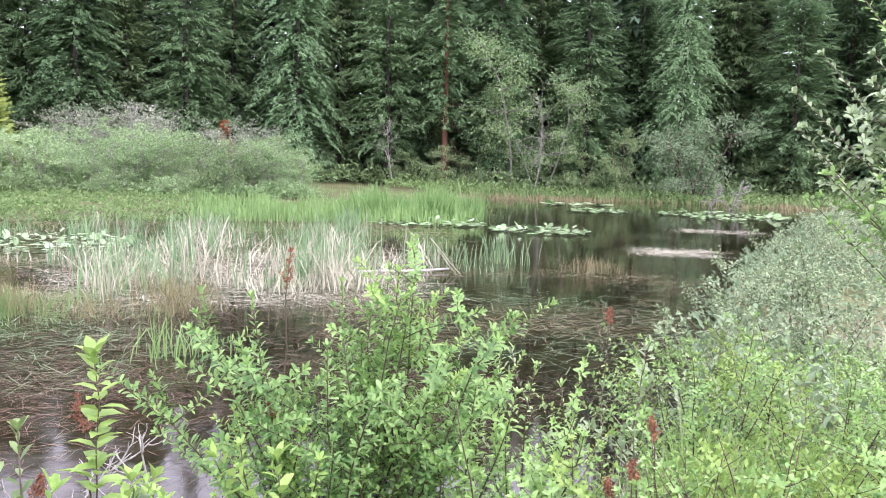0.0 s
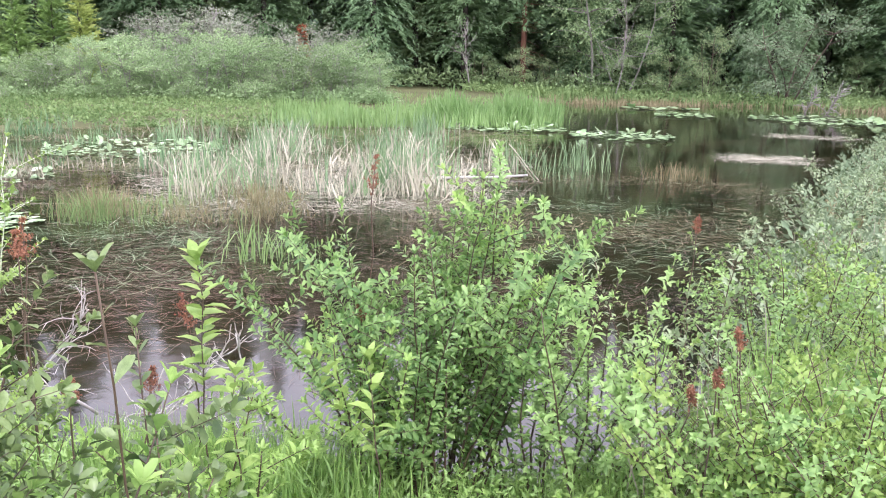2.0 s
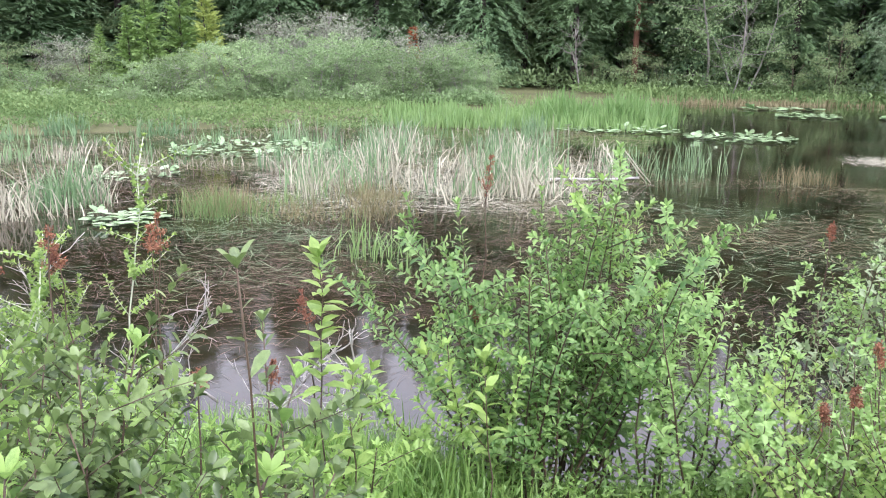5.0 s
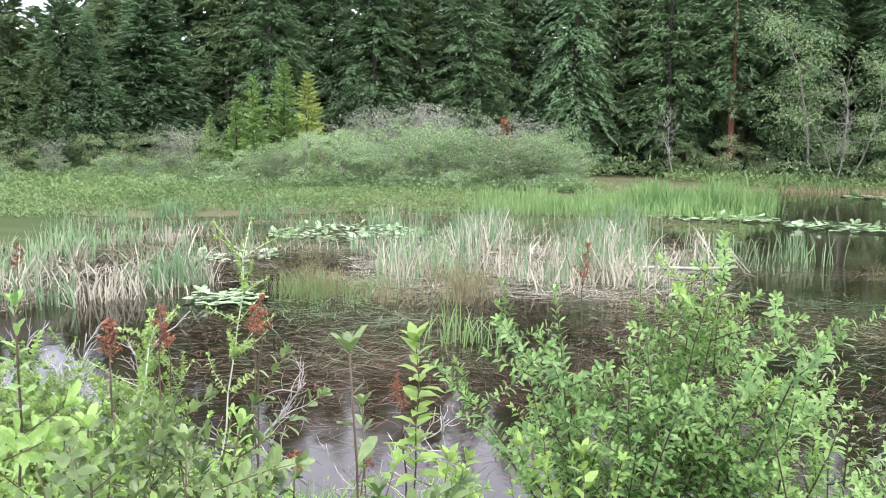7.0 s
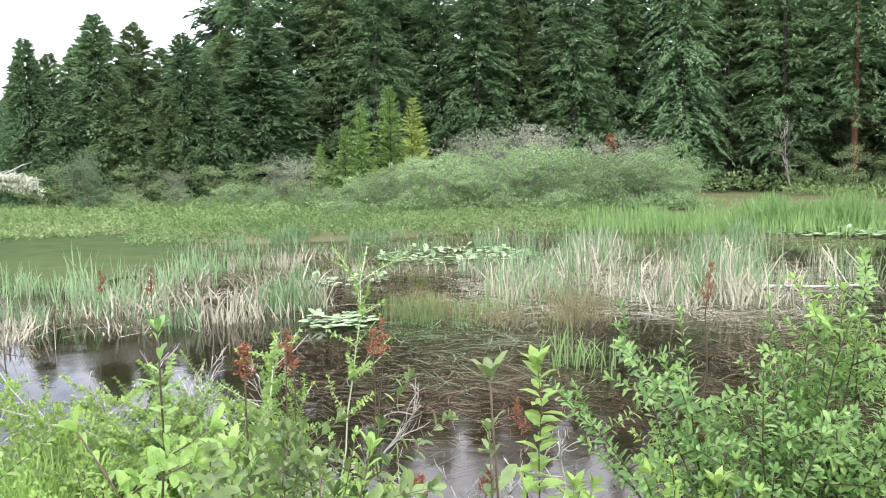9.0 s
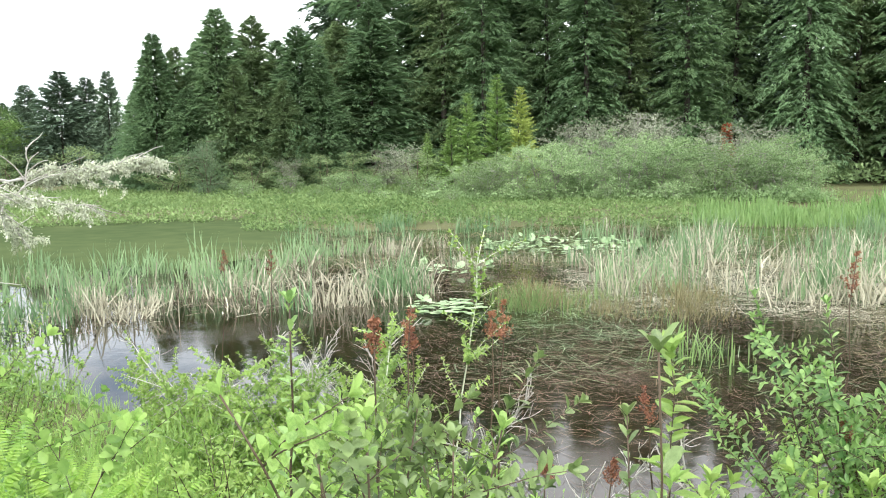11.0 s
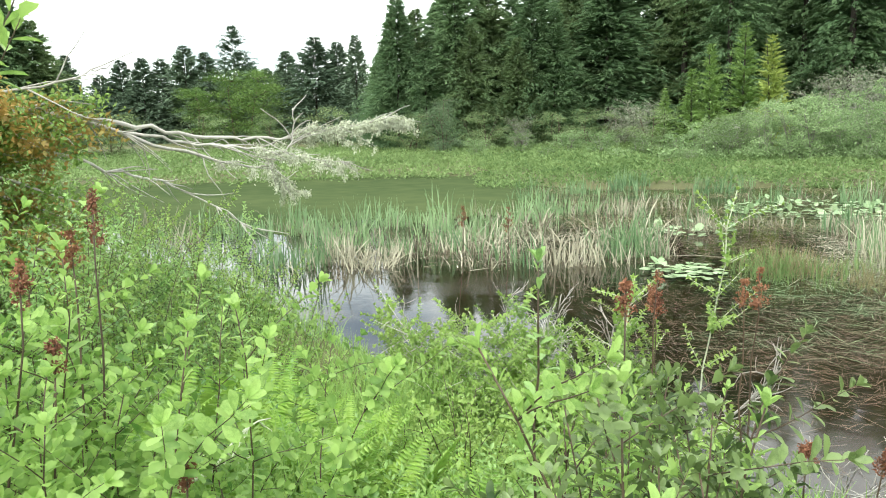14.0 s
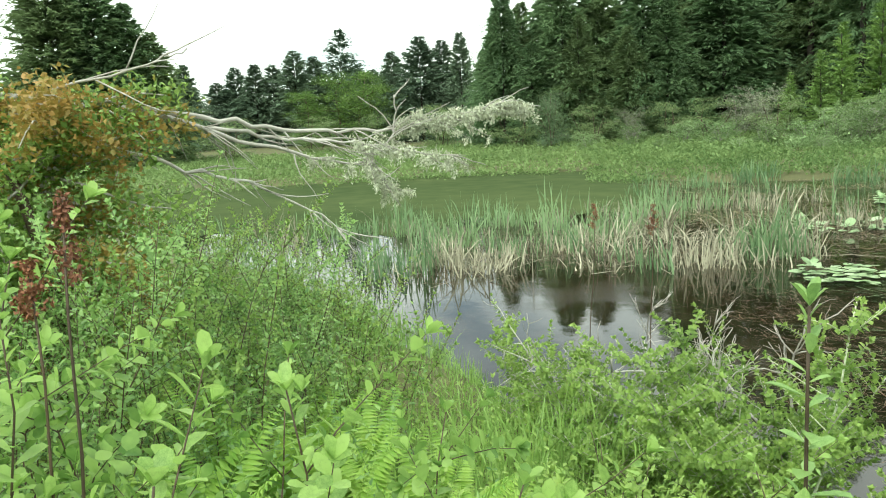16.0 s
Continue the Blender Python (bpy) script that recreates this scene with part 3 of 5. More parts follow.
for i, (az, d, s) in enumerate(((22.2, 46.5, 1.12), (24.4, 46.5, 1.08), (19.5, 46, 0.95), (16.0, 44.5, 0.92), (26.2, 46.5, 1.0), (20.9, 47, 1.05), (13.5, 44.5, 0.85), (38.6, 50, 0.72), (39.8, 50, 0.66), (46.7, 52, 0.55))):
    tree("grey_willow", greyw[i % 2], on_ground(az, d), "greyish half-bare willow with lichened twigs", "willow bush", "grey willows", i * 1.7, s, 1.0)
for i, (k, az, d, s, w, lab, nm) in enumerate(((0, -4.6, 56, 1.06, 1.0, "light green alder with ragged crown", "alder_tree"), (0, -7.2, 55.5, 0.78, 1.0, "light green alder leaning over the shore", "alder_tree"), (1, -17.9, 52.5, 0.98, 1.0, "blue-green bushy willow tree on the shore", "willow_tree"), (2, -12.8, 54.5, 0.95, 0.8, "grey-green shrub on the far shore", "shore_bush"), (2, 0.6, 54, 0.62, 1.1, "low green shrub on the far shore", "shore_bush"), (2, -9.6, 54.5, 0.62, 1.2, "low green shrub on the far shore", "shore_bush"), (2, -1.8, 55, 0.5, 1.3, "low green shrub on the far shore", "shore_bush"), (2, -22.5, 57, 0.6, 1.4, "low green shrub on the far shore", "shore_bush"), (2, -26.5, 58, 0.7, 1.4, "low green shrub on the far shore", "shore_bush"), (2, 3.0, 55, 0.5, 1.2, "low green shrub on the far shore", "shore_bush"), (1, 52.4, 50.5, 0.62, 0.8, "round dark green bush at the meadow edge", "shore_bush"), (2, 55, 54, 0.55, 1.6, "low green shrub at the meadow edge", "shore_bush"), (2, 49.8, 52, 0.55, 1.4, "low green shrub at the meadow edge", "shore_bush"), (2, 44.2, 52, 0.5, 1.5, "low green shrub at the meadow edge", "shore_bush"), (2, 41.5, 49, 0.52, 1.5, "low green shrub at the meadow edge", "shore_bush"), (2, 37.4, 46, 0.5, 1.4, "low green shrub at the meadow edge", "shore_bush"), (3, 66.6, 80, 0.72, 1.4, "fresh green broadleaved tree on the skyline", "maple_tree"), (3, 64.4, 84, 0.6, 1.4, "fresh green broadleaved tree on the skyline", "maple_tree"), (3, 69.5, 82, 0.55, 1.4, "olive green broadleaved tree on the skyline", "maple_tree"), (2, 60, 62, 0.7, 1.6, "low green shrub at the meadow edge", "shore_bush"), (2, 64, 64, 0.6, 1.8, "low green shrub at the meadow edge", "shore_bush"), (2, 69, 62, 0.6, 1.8, "low green shrub at the meadow edge", "shore_bush"), (2, 75, 58, 0.6, 1.8, "low green shrub at the meadow edge", "shore_bush"), (2, 81, 56, 0.7, 1.8, "low green shrub at the meadow edge", "shore_bush"))):
    tree(nm, alder[k], on_ground(az, d), lab, "tree" if "tree" in nm else "bush", "", i * 1.1, s, w)

# ---- reeds, sedges and meadow ----


def scatter(az0, az1, d0, d1, n, clump=0.0, seed=1, patch=0.0, gap=-0.3):
    """Places spread evenly over a stretch of bearings and distances, gathered into clumps."""
    global rng
    rng = np.random.default_rng(seed)
    if clump:
        k = max(4, n // 22)
        ca, cd = rng.uniform(az0, az1, k), np.sqrt(rng.uniform(d0 * d0, d1 * d1, k))
        i = rng.integers(0, k, n)
        xy = polar(ca[i], cd[i]) + rng.normal(0, clump, (n, 2))
    else:
        xy = polar(rng.uniform(az0, az1, n), np.sqrt(rng.uniform(d0 * d0, d1 * d1, n)))
    if patch:
        keep = np.sin(xy[:, 0] * patch + seed) + np.cos(xy[:, 1] * patch * 1.3 + 2 * seed) + rng.normal(0, 0.5, n) > gap
        xy = xy[keep]
    return np.column_stack([xy, np.maximum(ground_z(xy[:, 0], xy[:, 1]), -0.06)])


def bed(name, p, h, width, material, label, category, bend=0.25, vary=0.35, tilt=0.08):
    n = len(p)
    a = rng.uniform(0, 6.3, n)
    swell = 0.78 + 0.42 * np.sin(p[:, 0] * 2.3 + 1.9 * np.sin(p[:, 1] * 1.1)) * np.cos(p[:, 1] * 1.9 + p[:, 0] * 0.4)
    g = Geo()
    blades(g, p, h * swell * rng.uniform(1 - vary, 1 + vary, n), np.stack([np.cos(a), np.sin(a), 0 * a], 1), np.abs(rng.normal(0, bend, n)).clip(0, 0.9), width * rng.uniform(0.6, 1.4, n), tilt)
    return tagged(new(name, g.mesh(name, material)), label, category, kind="stuff")


def herb_layer(name, p, low, high, leaf, material, label):
    """Low leafy plants as loose clumps of small leaves."""
    g, n = Geo(), len(p)
    lump = 0.35 + 0.65 * (0.5 + 0.5 * np.sin(p[:, 0] * 0.9 + 2 * np.sin(p[:, 1] * 0.5)) * np.cos(p[:, 1] * 0.7 + p[:, 0] * 0.2))
    p = p + np.column_stack([np.zeros((n, 2)), rng.uniform(low, high, n) * lump])
    leaves(g, p, rng.normal(0, 1, (n, 3)) + UP * 0.4, UP + rng.normal(0, 0.6, (n, 3)), leaf * rng.uniform(0.5, 1.3, n), leaf * 0.4 * rng.uniform(0.6, 1.3, n))
    tagged(new(name, g.mesh(name, material)), label, "undergrowth", kind="stuff")


def clumps(name, p, radius, height, per, leaf, material, label):
    """Low leafy plants: many small domes of leaves, each of its own size."""
    n = len(p)
    size = rng.uniform(0.5, 1.3, n)
    k = np.repeat(np.arange(n), per)
    a, w = rng.uniform(0, 6.3, n * per), np.sqrt(rng.uniform(0, 1, n * per))
    q = p[k] + np.stack([np.cos(a) * w * radius, np.sin(a) * w * radius, height * np.sqrt(1.02 - w * w) * rng.uniform(0.45, 1.1, n * per)], 1) * size[k][:, None]
    d = np.stack([np.cos(a) * w, np.sin(a) * w, 0.5 + 0 * a], 1) + rng.normal(0, 0.4, (n * per, 3))
    g = Geo()
    leaves(g, q, d, UP + rng.normal(0, 0.5, d.shape), leaf * rng.uniform(0.6, 1.3, n * per), leaf * 0.45 * rng.uniform(0.6, 1.3, n * per))
    tagged(new(name, g.mesh(name, material)), label, "undergrowth", kind="stuff")


GREEN_R, DEAD_R = "upright green cattail leaves standing in the pond", "pale dead cattail stems standing in the pond"
for k, (az0, az1, d0, d1, ng, nd, hg, hd) in enumerate(((4, 25, 11.7, 14.2, 620, 620, 0.8, 0.62), (1, 24, 14.2, 19, 760, 760, 0.62, 0.5), (4, 26, 19, 25, 620, 420, 0.5, 0.42), (22, 37, 15.0, 16.6, 110, 620, 0.4, 0.32), (34, 50, 17.4, 19.5, 420, 520, 0.48, 0.3), (28, 48, 20.5, 26, 900, 200, 0.45, 0.3), (38, 66, 11.2, 13.4, 640, 800, 0.5, 0.35), (45, 64, 13.4, 17, 1100, 420, 0.6, 0.36), (64, 82, 13, 18, 420, 260, 0.6, 0.4))):
    wide = 0.014 + 0.0005 * d0
    bed("cattail_bed", scatter(az0, az1, d0, d1, int(ng * 2.1), 0.16, 100 + k, 2.1, 0.45), hg * 1.1, wide, REED, GREEN_R, "cattails", 0.22, 0.5, 0.13)
    bed("dead_reed_bed", scatter(az0, az1, d0, d1, int(nd * 2.2), 0.2, 120 + k, 2.3, 0.25), hd * 1.1, wide * 0.85, DEAD, DEAD_R, "reeds", 0.3, 0.6, 0.3)
bed("broken_reed", scatter(38, 47, 12.4, 14.2, 240, 0.25, 153), 0.75, 0.024, DEAD, "bleached broken cattail leaves bent over the water", "reeds", 0.7, 0.4, 0.9)
bed("broken_reed", scatter(2, 24, 11.8, 18, 520, 0.25, 154), 0.6, 0.02, DEAD, "bleached broken cattail leaves bent over the water", "reeds", 0.7, 0.4, 0.9)
bed("broken_reed", scatter(46, 64, 11.2, 14, 260, 0.25, 157), 0.55, 0.022, DEAD, "bleached broken cattail leaves bent over the water", "reeds", 0.7, 0.4, 0.9)
bed("iris_belt", scatter(-1.5, 17, 26, 33, 6000, 0.35, 140), 0.6, 0.04, BELT, "dense bright green flag iris belt in the shallows", "iris", 0.2)
bed("iris_belt", scatter(-2, 7, 27.5, 33, 2600, 0.3, 141), 1.0, 0.04, BELT, "tall bright green flag iris at the water's edge", "iris", 0.2)
bed("sedge_bed", scatter(16, 32, 10.2, 12.2, 3200, 0.16, 142, 2.4, 0.0), 0.36, 0.008, SEDGE, "brown and green sedge tussocks along the water", "sedge", 0.4, 0.5, 0.35)
bed("sedge_bed", scatter(18, 32.5, 10.3, 12.0, 1900, 0.14, 152, 2.4, 0.0), 0.34, 0.008, MEADOW, "green sedge tussocks along the water", "sedge", 0.4, 0.5, 0.35)
bed("sedge_tuft", np.column_stack([np.random.default_rng(3).normal((2.95, 14.9), (0.3, 0.2), (240, 2)), np.full(240, -0.03)]), 0.38, 0.007, SEDGE, "brown sedge tuft standing alone in the water", "sedge", 0.35)
bed("iris_clump", np.column_stack([np.random.default_rng(4).normal((-2.61, 7.65), (0.28, 0.18), (60, 2)), np.full(60, -0.03)]), 0.38, 0.014, BELT, "arching green iris leaves in dark water", "iris", 0.5)
bed("iris_shoots", scatter(-9, 1, 14, 19, 150, 0.3, 143), 0.6, 0.018, REED, "sparse green iris shoots in open water", "iris", 0.25)
bed("shore_grass", scatter(-32, -2, 47, 58, 7000, 0.6, 144, 0.4), 0.4, 0.05, SEDGE, "tan and green grass fringe on the far shore", "grass", 0.3)
bed("shore_grass", scatter(-32, 2, 50, 60, 8000, 0.6, 145), 0.6, 0.08, MEADOW, "green herbs on the far shore", "grass", 0.4)
bed("meadow", scatter(3, 50, 28, 46, 4500, 0.4, 146), 0.22, 0.03, MEADOW, "low green marsh meadow before the thicket", "meadow", 0.4)
clumps("meadow_herbs", scatter(16, 50, 26, 45, 2200, 0, 148), 0.5, 0.2, 18, 0.14, MEADOW, "low leafy marsh herbs before the thicket")
bed("meadow", scatter(40, 88, 38, 62, 4500, 0.6, 147), 0.28, 0.06, MEADOW, "low green marsh meadow before the forest", "meadow", 0.4)
clumps("meadow_herbs", scatter(38, 88, 32.5, 62, 3300, 0, 149), 0.7, 0.32, 16, 0.19, MEADOW, "low leafy marsh herbs before the forest")
clumps("thicket_skirt", scatter(9.5, 37, 36.8, 39.5, 260, 0, 156), 0.6, 0.6, 26, 0.17, CROWN_PALE, "leafy green growth at the foot of the willow thicket")
clumps("forest_undergrowth", scatter(-38, 54, 53.5, 60, 620, 0, 155), 1.1, 1.3, 26, 0.34, CROWN_MID, "leafy shrubs and ferns under the forest edge")
clumps("meadow_herbs", scatter(-33, 4, 50, 60, 1100, 0, 151), 0.7, 0.6, 12, 0.26, MEADOW, "leafy green herbs along the far shore")

# ---- floating things ----


def stems(name, p, length, width, material, label, flat=0.03):
    n = len(p)
    a = rng.normal(0.2, 0.9, n)
    d = np.stack([np.cos(a), np.sin(a), rng.normal(0, flat, n)], 1)
    s = np.stack([-np.sin(a), np.cos(a), 0 * a], 1)
    L = (length * rng.uniform(0.4, 1.5, n))[:, None]
    w = (width * rng.uniform(0.5, 1.5, n))[:, None]
    b = rng.normal(0, 0.12, n)[:, None]
    rows = []
    for u, k in ((-0.5, 0.7), (0.0, 1.0), (0.5, 0.5)):
        c = p + d * L * u + s * b * L * (0.25 - u * u)
        rows += [c - s * w * k, c + s * w * k]
    off = (np.arange(n) * 6)[:, None, None]
    g = Geo().add(np.stack(rows, 1), None, np.array([(0, 1, 3, 2), (2, 3, 5, 4)])[None] + off)
    tagged(new(name, g.mesh(name, material)), label, "plant litter", kind="stuff")


def afloat(az0, az1, d0, d1, n, clump, seed, patch=0.0):
    p = scatter(az0, az1, d0, d1, n, clump, seed, patch)
    p[:, 2] = rng.uniform(0.002, 0.03, len(p))
    return p


stems("reed_litter", afloat(-22, 30, 4.7, 9, 14000, 0.25, 160, 1.5), 0.16, 0.0013, MATTED, "matted red-brown dead stems floating on dark water")
stems("reed_litter", afloat(-20, 26, 8.0, 14, 4500, 0.4, 161, 0.9), 0.25, 0.002, MATTED, "matted brown dead stems floating on dark water")
stems("reed_litter", afloat(20, 44, 5.6, 11, 4500, 0.4, 162, 1.0), 0.2, 0.0018, MATTED, "brown dead stems floating near the bank")
stems("reed_litter", afloat(-16, 34, 7.5, 12.5, 3000, 0.5, 163, 0.8), 0.35, 0.003, REED, "green and tan stems lying on the water")
stems("reed_litter", afloat(-17, 8, 7.5, 15, 5200, 0.45, 167, 0.9), 0.35, 0.0035, SEDGE, "olive and tan stems floating on dark water")
stems("reed_litter", afloat(2, 27, 11, 17, 5000, 0.4, 164), 0.4, 0.004, DEAD, "pale broken reeds lying among standing ones")
stems("reed_litter", afloat(20, 62, 11.2, 16, 5000, 0.4, 165), 0.35, 0.003, MATTED, "brown broken reeds lying among standing ones")
stems("reed_litter", afloat(0, 46, 15, 27, 6000, 0.5, 166), 0.6, 0.008, SEDGE, "tan broken reeds lying among standing ones")
for k, (az0, az1, d0, d1) in enumerate(((-19.2, -14.5, 19.0, 20.6), (-22.8, -17, 26.8, 28.4))):
    stems("reed_litter", afloat(az0, az1, d0, d1, (700, 480)[k], 0.25, 170 + k), 0.3, 0.007, DEAD, "pale raft of dead leaves floating on the pond")


def pad_mesh():
    g, n = Geo(), 14
    th = np.linspace(0.22, 2 * math.pi - 0.22, n)
    rim = np.stack([np.cos(th) * (1 + 0.04 * np.sin(3 * th)), 0.88 * np.sin(th), 0.05 + 0.05 * np.sin(2 * th)], 1)
    inner = rim * (0.5, 0.5, 0.3)
    v = np.concatenate([[(0, 0, 0)], inner, rim])
    tris = [(0, 1 + i, 2 + i) for i in range(n - 1)]
    quads = [(1 + i, 1 + n + i, 2 + n + i, 2 + i) for i in range(n - 1)]
    return g.add(v, tris, quads).mesh("lily_pad", PAD, True)


PAD_MESH = pad_mesh()


def lily_patch(az0, az1, d0, d1, n, size, seed, tilt=0.06, upright=0.05):
    r = np.random.default_rng(seed)
    mid = polar((az0 + az1) / 2, (d0 + d1) / 2)
    base = thing("lily_patch", (*mid, 0.0), "floating patch of glossy yellow pond lily pads", "water lilies", "lily patches")
    for _ in range(n):
        u, w = r.uniform(-1, 1), r.uniform(-1, 1)
        az, d = (az0 + az1) / 2 + (az1 - az0) / 2 * u, (d0 + d1) / 2 + (d1 - d0) / 2 * w * math.sqrt(max(0.1, 1 - u * u))
        x, y = polar(az, d)
        ob = new("lily_pad", PAD_MESH)
        ob.parent = base
        up = r.random() < upright
        s = size * r.uniform(0.6, 1.25)
        ob.matrix_basis = pose(x - mid[0], y - mid[1], r.uniform(0.02, 0.08) + (0.1 if up else 0), r.normal(0, 40 if up else 60 * tilt), r.normal(0, 40 if up else 60 * tilt), r.uniform(0, 360)) @ Matrix.Scale(s, 4)


for args in ((-10.6, -3.4, 23.0, 26.0, 200, 0.11, 1, 0.06, 0.06), (-13.2, -9.3, 35.5, 39.5, 110, 0.16, 2), (-24, -15.5, 34.5, 41, 260, 0.16, 3), (-3, 5.3, 24.8, 27.2, 200, 0.13, 4), (21.5, 33, 17.2, 21.3, 430, 0.08, 5, 0.08, 0.14), (33.6, 39.0, 10.3, 11.4, 80, 0.07, 6, 0.06, 0.05), (32.6, 38.4, 14.4, 15.8, 80, 0.075, 7, 0.1, 0.2), (-12, -7, 42, 45, 50, 0.25, 8)):
    lily_patch(*args)


def log_piece(name, a, b, r, material, label):
    g = Geo()
    a, b = np.array(a), np.array(b)
    pts = np.array([a + (b - a) * t + np.array([0, 0, 0.01 * math.sin(t * 7)]) for t in np.linspace(0, 1, 8)])
    tube(g, pts, r, r * 0.8, 8)
    return tagged(new(name, g.mesh(name, material, True)), label, "log")


log_piece("log", (-1.75, 13.8, 0.03), (0.12, 14.5, 0.05), 0.026, GREYWOOD, "pale bleached log floating among reeds")
for a, b in (((-0.25, 14.6, 0.62), (0.33, 14.2, 0.0)), ((-0.1, 14.5, 0.4), (0.25, 14.25, 0.0))):
    log_piece("dead_stalk", a, b, 0.012, DEAD, "leaning dead reed stalk standing in water")

# ---- near bank: shrubs, herbs, ferns and grass ----


def unit_leaf(name, material):
    tv, tt, tq = LEAF_FINE if material is LEAF_LIME else LEAF_ROUND
    return Geo().add(tv, tt, tq).mesh(name, material)


UNIT = {m.name: unit_leaf("leaf", m) for m in (LEAF, LEAF_FRESH, LEAF_DARK, LEAF_LIME, LEAF_GREY, LEAF_ORANGE)}


def leaf_line(line, per, start, length, width, fat=1.0, droop=0.0):
    """Leaves set in a spiral along a stem, with a whorl at its tip: places, ways, upper sides, lengths, widths."""
    seg = np.linalg.norm(np.diff(line, axis=0), axis=1)
    total = seg.sum()
    n = max(3, int(per * total * (1 - start)))
    u = np.linspace(start, 0.985, n) + rng.uniform(-0.4, 0.4, n) * (1 - start) / n
    s = np.concatenate([[0], np.cumsum(seg)]) / total
    c = np.stack([np.interp(u, s, line[:, k]) for k in range(3)], 1)
    t = unit(np.stack([np.interp(u + 0.03, s, line[:, k]) - np.interp(u - 0.03, s, line[:, k]) for k in range(3)], 1))
    a = np.arange(n) * 2.4 + rng.uniform(0, 6.3) + rng.normal(0, 0.3, n)
    x = unit(np.cross(t, np.array([0.31, 0.95, 0.1])))
    y = np.cross(t, x)
    out = np.cos(a)[:, None] * x + np.sin(a)[:, None] * y
    open_ = np.interp(u, [0, 0.9, 1], [1.0, 0.85, 0.35])[:, None]
    d = t * (1.15 - open_) + out * open_ + rng.normal(0, 0.15, (n, 3)) + UP * (0.12 - droop)
    size = length * rng.uniform(0.6, 1.15, n) * np.interp(u, [0, 0.3, 0.85, 1], [0.8, 1, 0.95, 0.6])
    k = 5
    a = np.arange(k) * 2 * math.pi / k + rng.uniform(0, 6)
    tip, td = line[-1], unit(line[-1] - line[-2])
    d2 = td * 0.75 + np.cos(a)[:, None] * x[-1] * 0.6 + np.sin(a)[:, None] * y[-1] * 0.6
    return (np.vstack([c, np.tile(tip, (k, 1))]), np.vstack([d, d2]), np.vstack([t * 0.8 + UP * 0.5 + rng.normal(0, 0.2, (n, 3)), np.tile(td + UP * 0.2, (k, 1))]),
            np.concatenate([size, length * rng.uniform(0.55, 0.9, k)]), np.concatenate([size, np.full(k, length * 0.7)]) * width * fat)


def dress(ob, base, sets, owners, material, singles):
    """Hangs leaves on a plant: the highest ones each an object of its own, the rest in one mesh."""
    p, d, nrm, ln, wd = (np.concatenate([s[i] for s in sets]) for i in range(5))
    who = np.concatenate([np.full(len(s[0]), k) for k, s in enumerate(sets)])
    order = np.argsort(-p[:, 2])
    lone, rest = order[:singles], order[singles:]
    if len(rest):
        g = Geo()
        leaves(g, p[rest], d[rest], nrm[rest], ln[rest], wd[rest], LEAF_ROUND if singles > 100 else LEAF_FINE if np.hypot(base[0], base[1]) < 5.5 else LEAF_PLAIN)
        tagged(part("foliage", g, material, ob), kind="stuff")
    dd = unit(d)
    ss = unit(np.cross(nrm, dd))
    ww = np.cross(dd, ss)
    for i in lone:
        lf = new("leaf", UNIT[material.name])
        lf.parent = owners[who[i]]
        m = np.eye(4)
        m[:3, 0], m[:3, 1], m[:3, 2], m[:3, 3] = dd[i] * ln[i], ss[i] * wd[i], ww[i] * ln[i], p[i]
        lf.matrix_basis = Matrix(m.tolist())


def shrub(name, az, d, n, h, spread, leaf, width, material, label, seed, per=112, twigs=5, singles=60, start=0.3, bark=TWIG, thick=0.006, droop=0.0, foot=0.13, category="shrub", group="bank shrubs"):
    singles = int(singles * 0.8)
    global rng
    rng = np.random.default_rng(seed)
    base = np.array(on_ground(az, d))
    ob = thing(name, base, label, category, group)
    sets, owners, fine = [], [], Geo()
    for _ in range(n):
        a = rng.uniform(0, 6.3)
        out = np.array([math.cos(a), math.sin(a), 0])
        hs = h * rng.uniform(0.62, 1.08)
        line = wander(out * foot * rng.uniform(0, 1.6), UP + out * spread * rng.uniform(0.2, 1.3), hs, 9, 0.07, 0.01)
        g = Geo()
        tube(g, line, thick, thick * 0.35, 5)
        sets.append(leaf_line(line, per, start, leaf, width, 1.0, droop))
        for _ in range(twigs):
            k = rng.integers(3, 8)
            b = rng.uniform(0, 6.3)
            tw = wander(line[k], UP * rng.uniform(0.5, 1.0) + np.array([math.cos(b), math.sin(b), 0]), hs * rng.uniform(0.12, 0.32), 5, 0.1)
            tube(fine, tw, thick * 0.45, thick * 0.2, 3)
            sets.append(leaf_line(tw, per * 1.15, 0.08, leaf * 0.9, width, 1.0, droop))
        stem = part("stem", g, bark, ob, smooth=True)
        owners += [stem] * (1 + twigs)
    tagged(part("twig_spray", fine, bark, ob, smooth=True), kind="stuff")
    dress(ob, base, sets, owners, material, singles)
    return ob


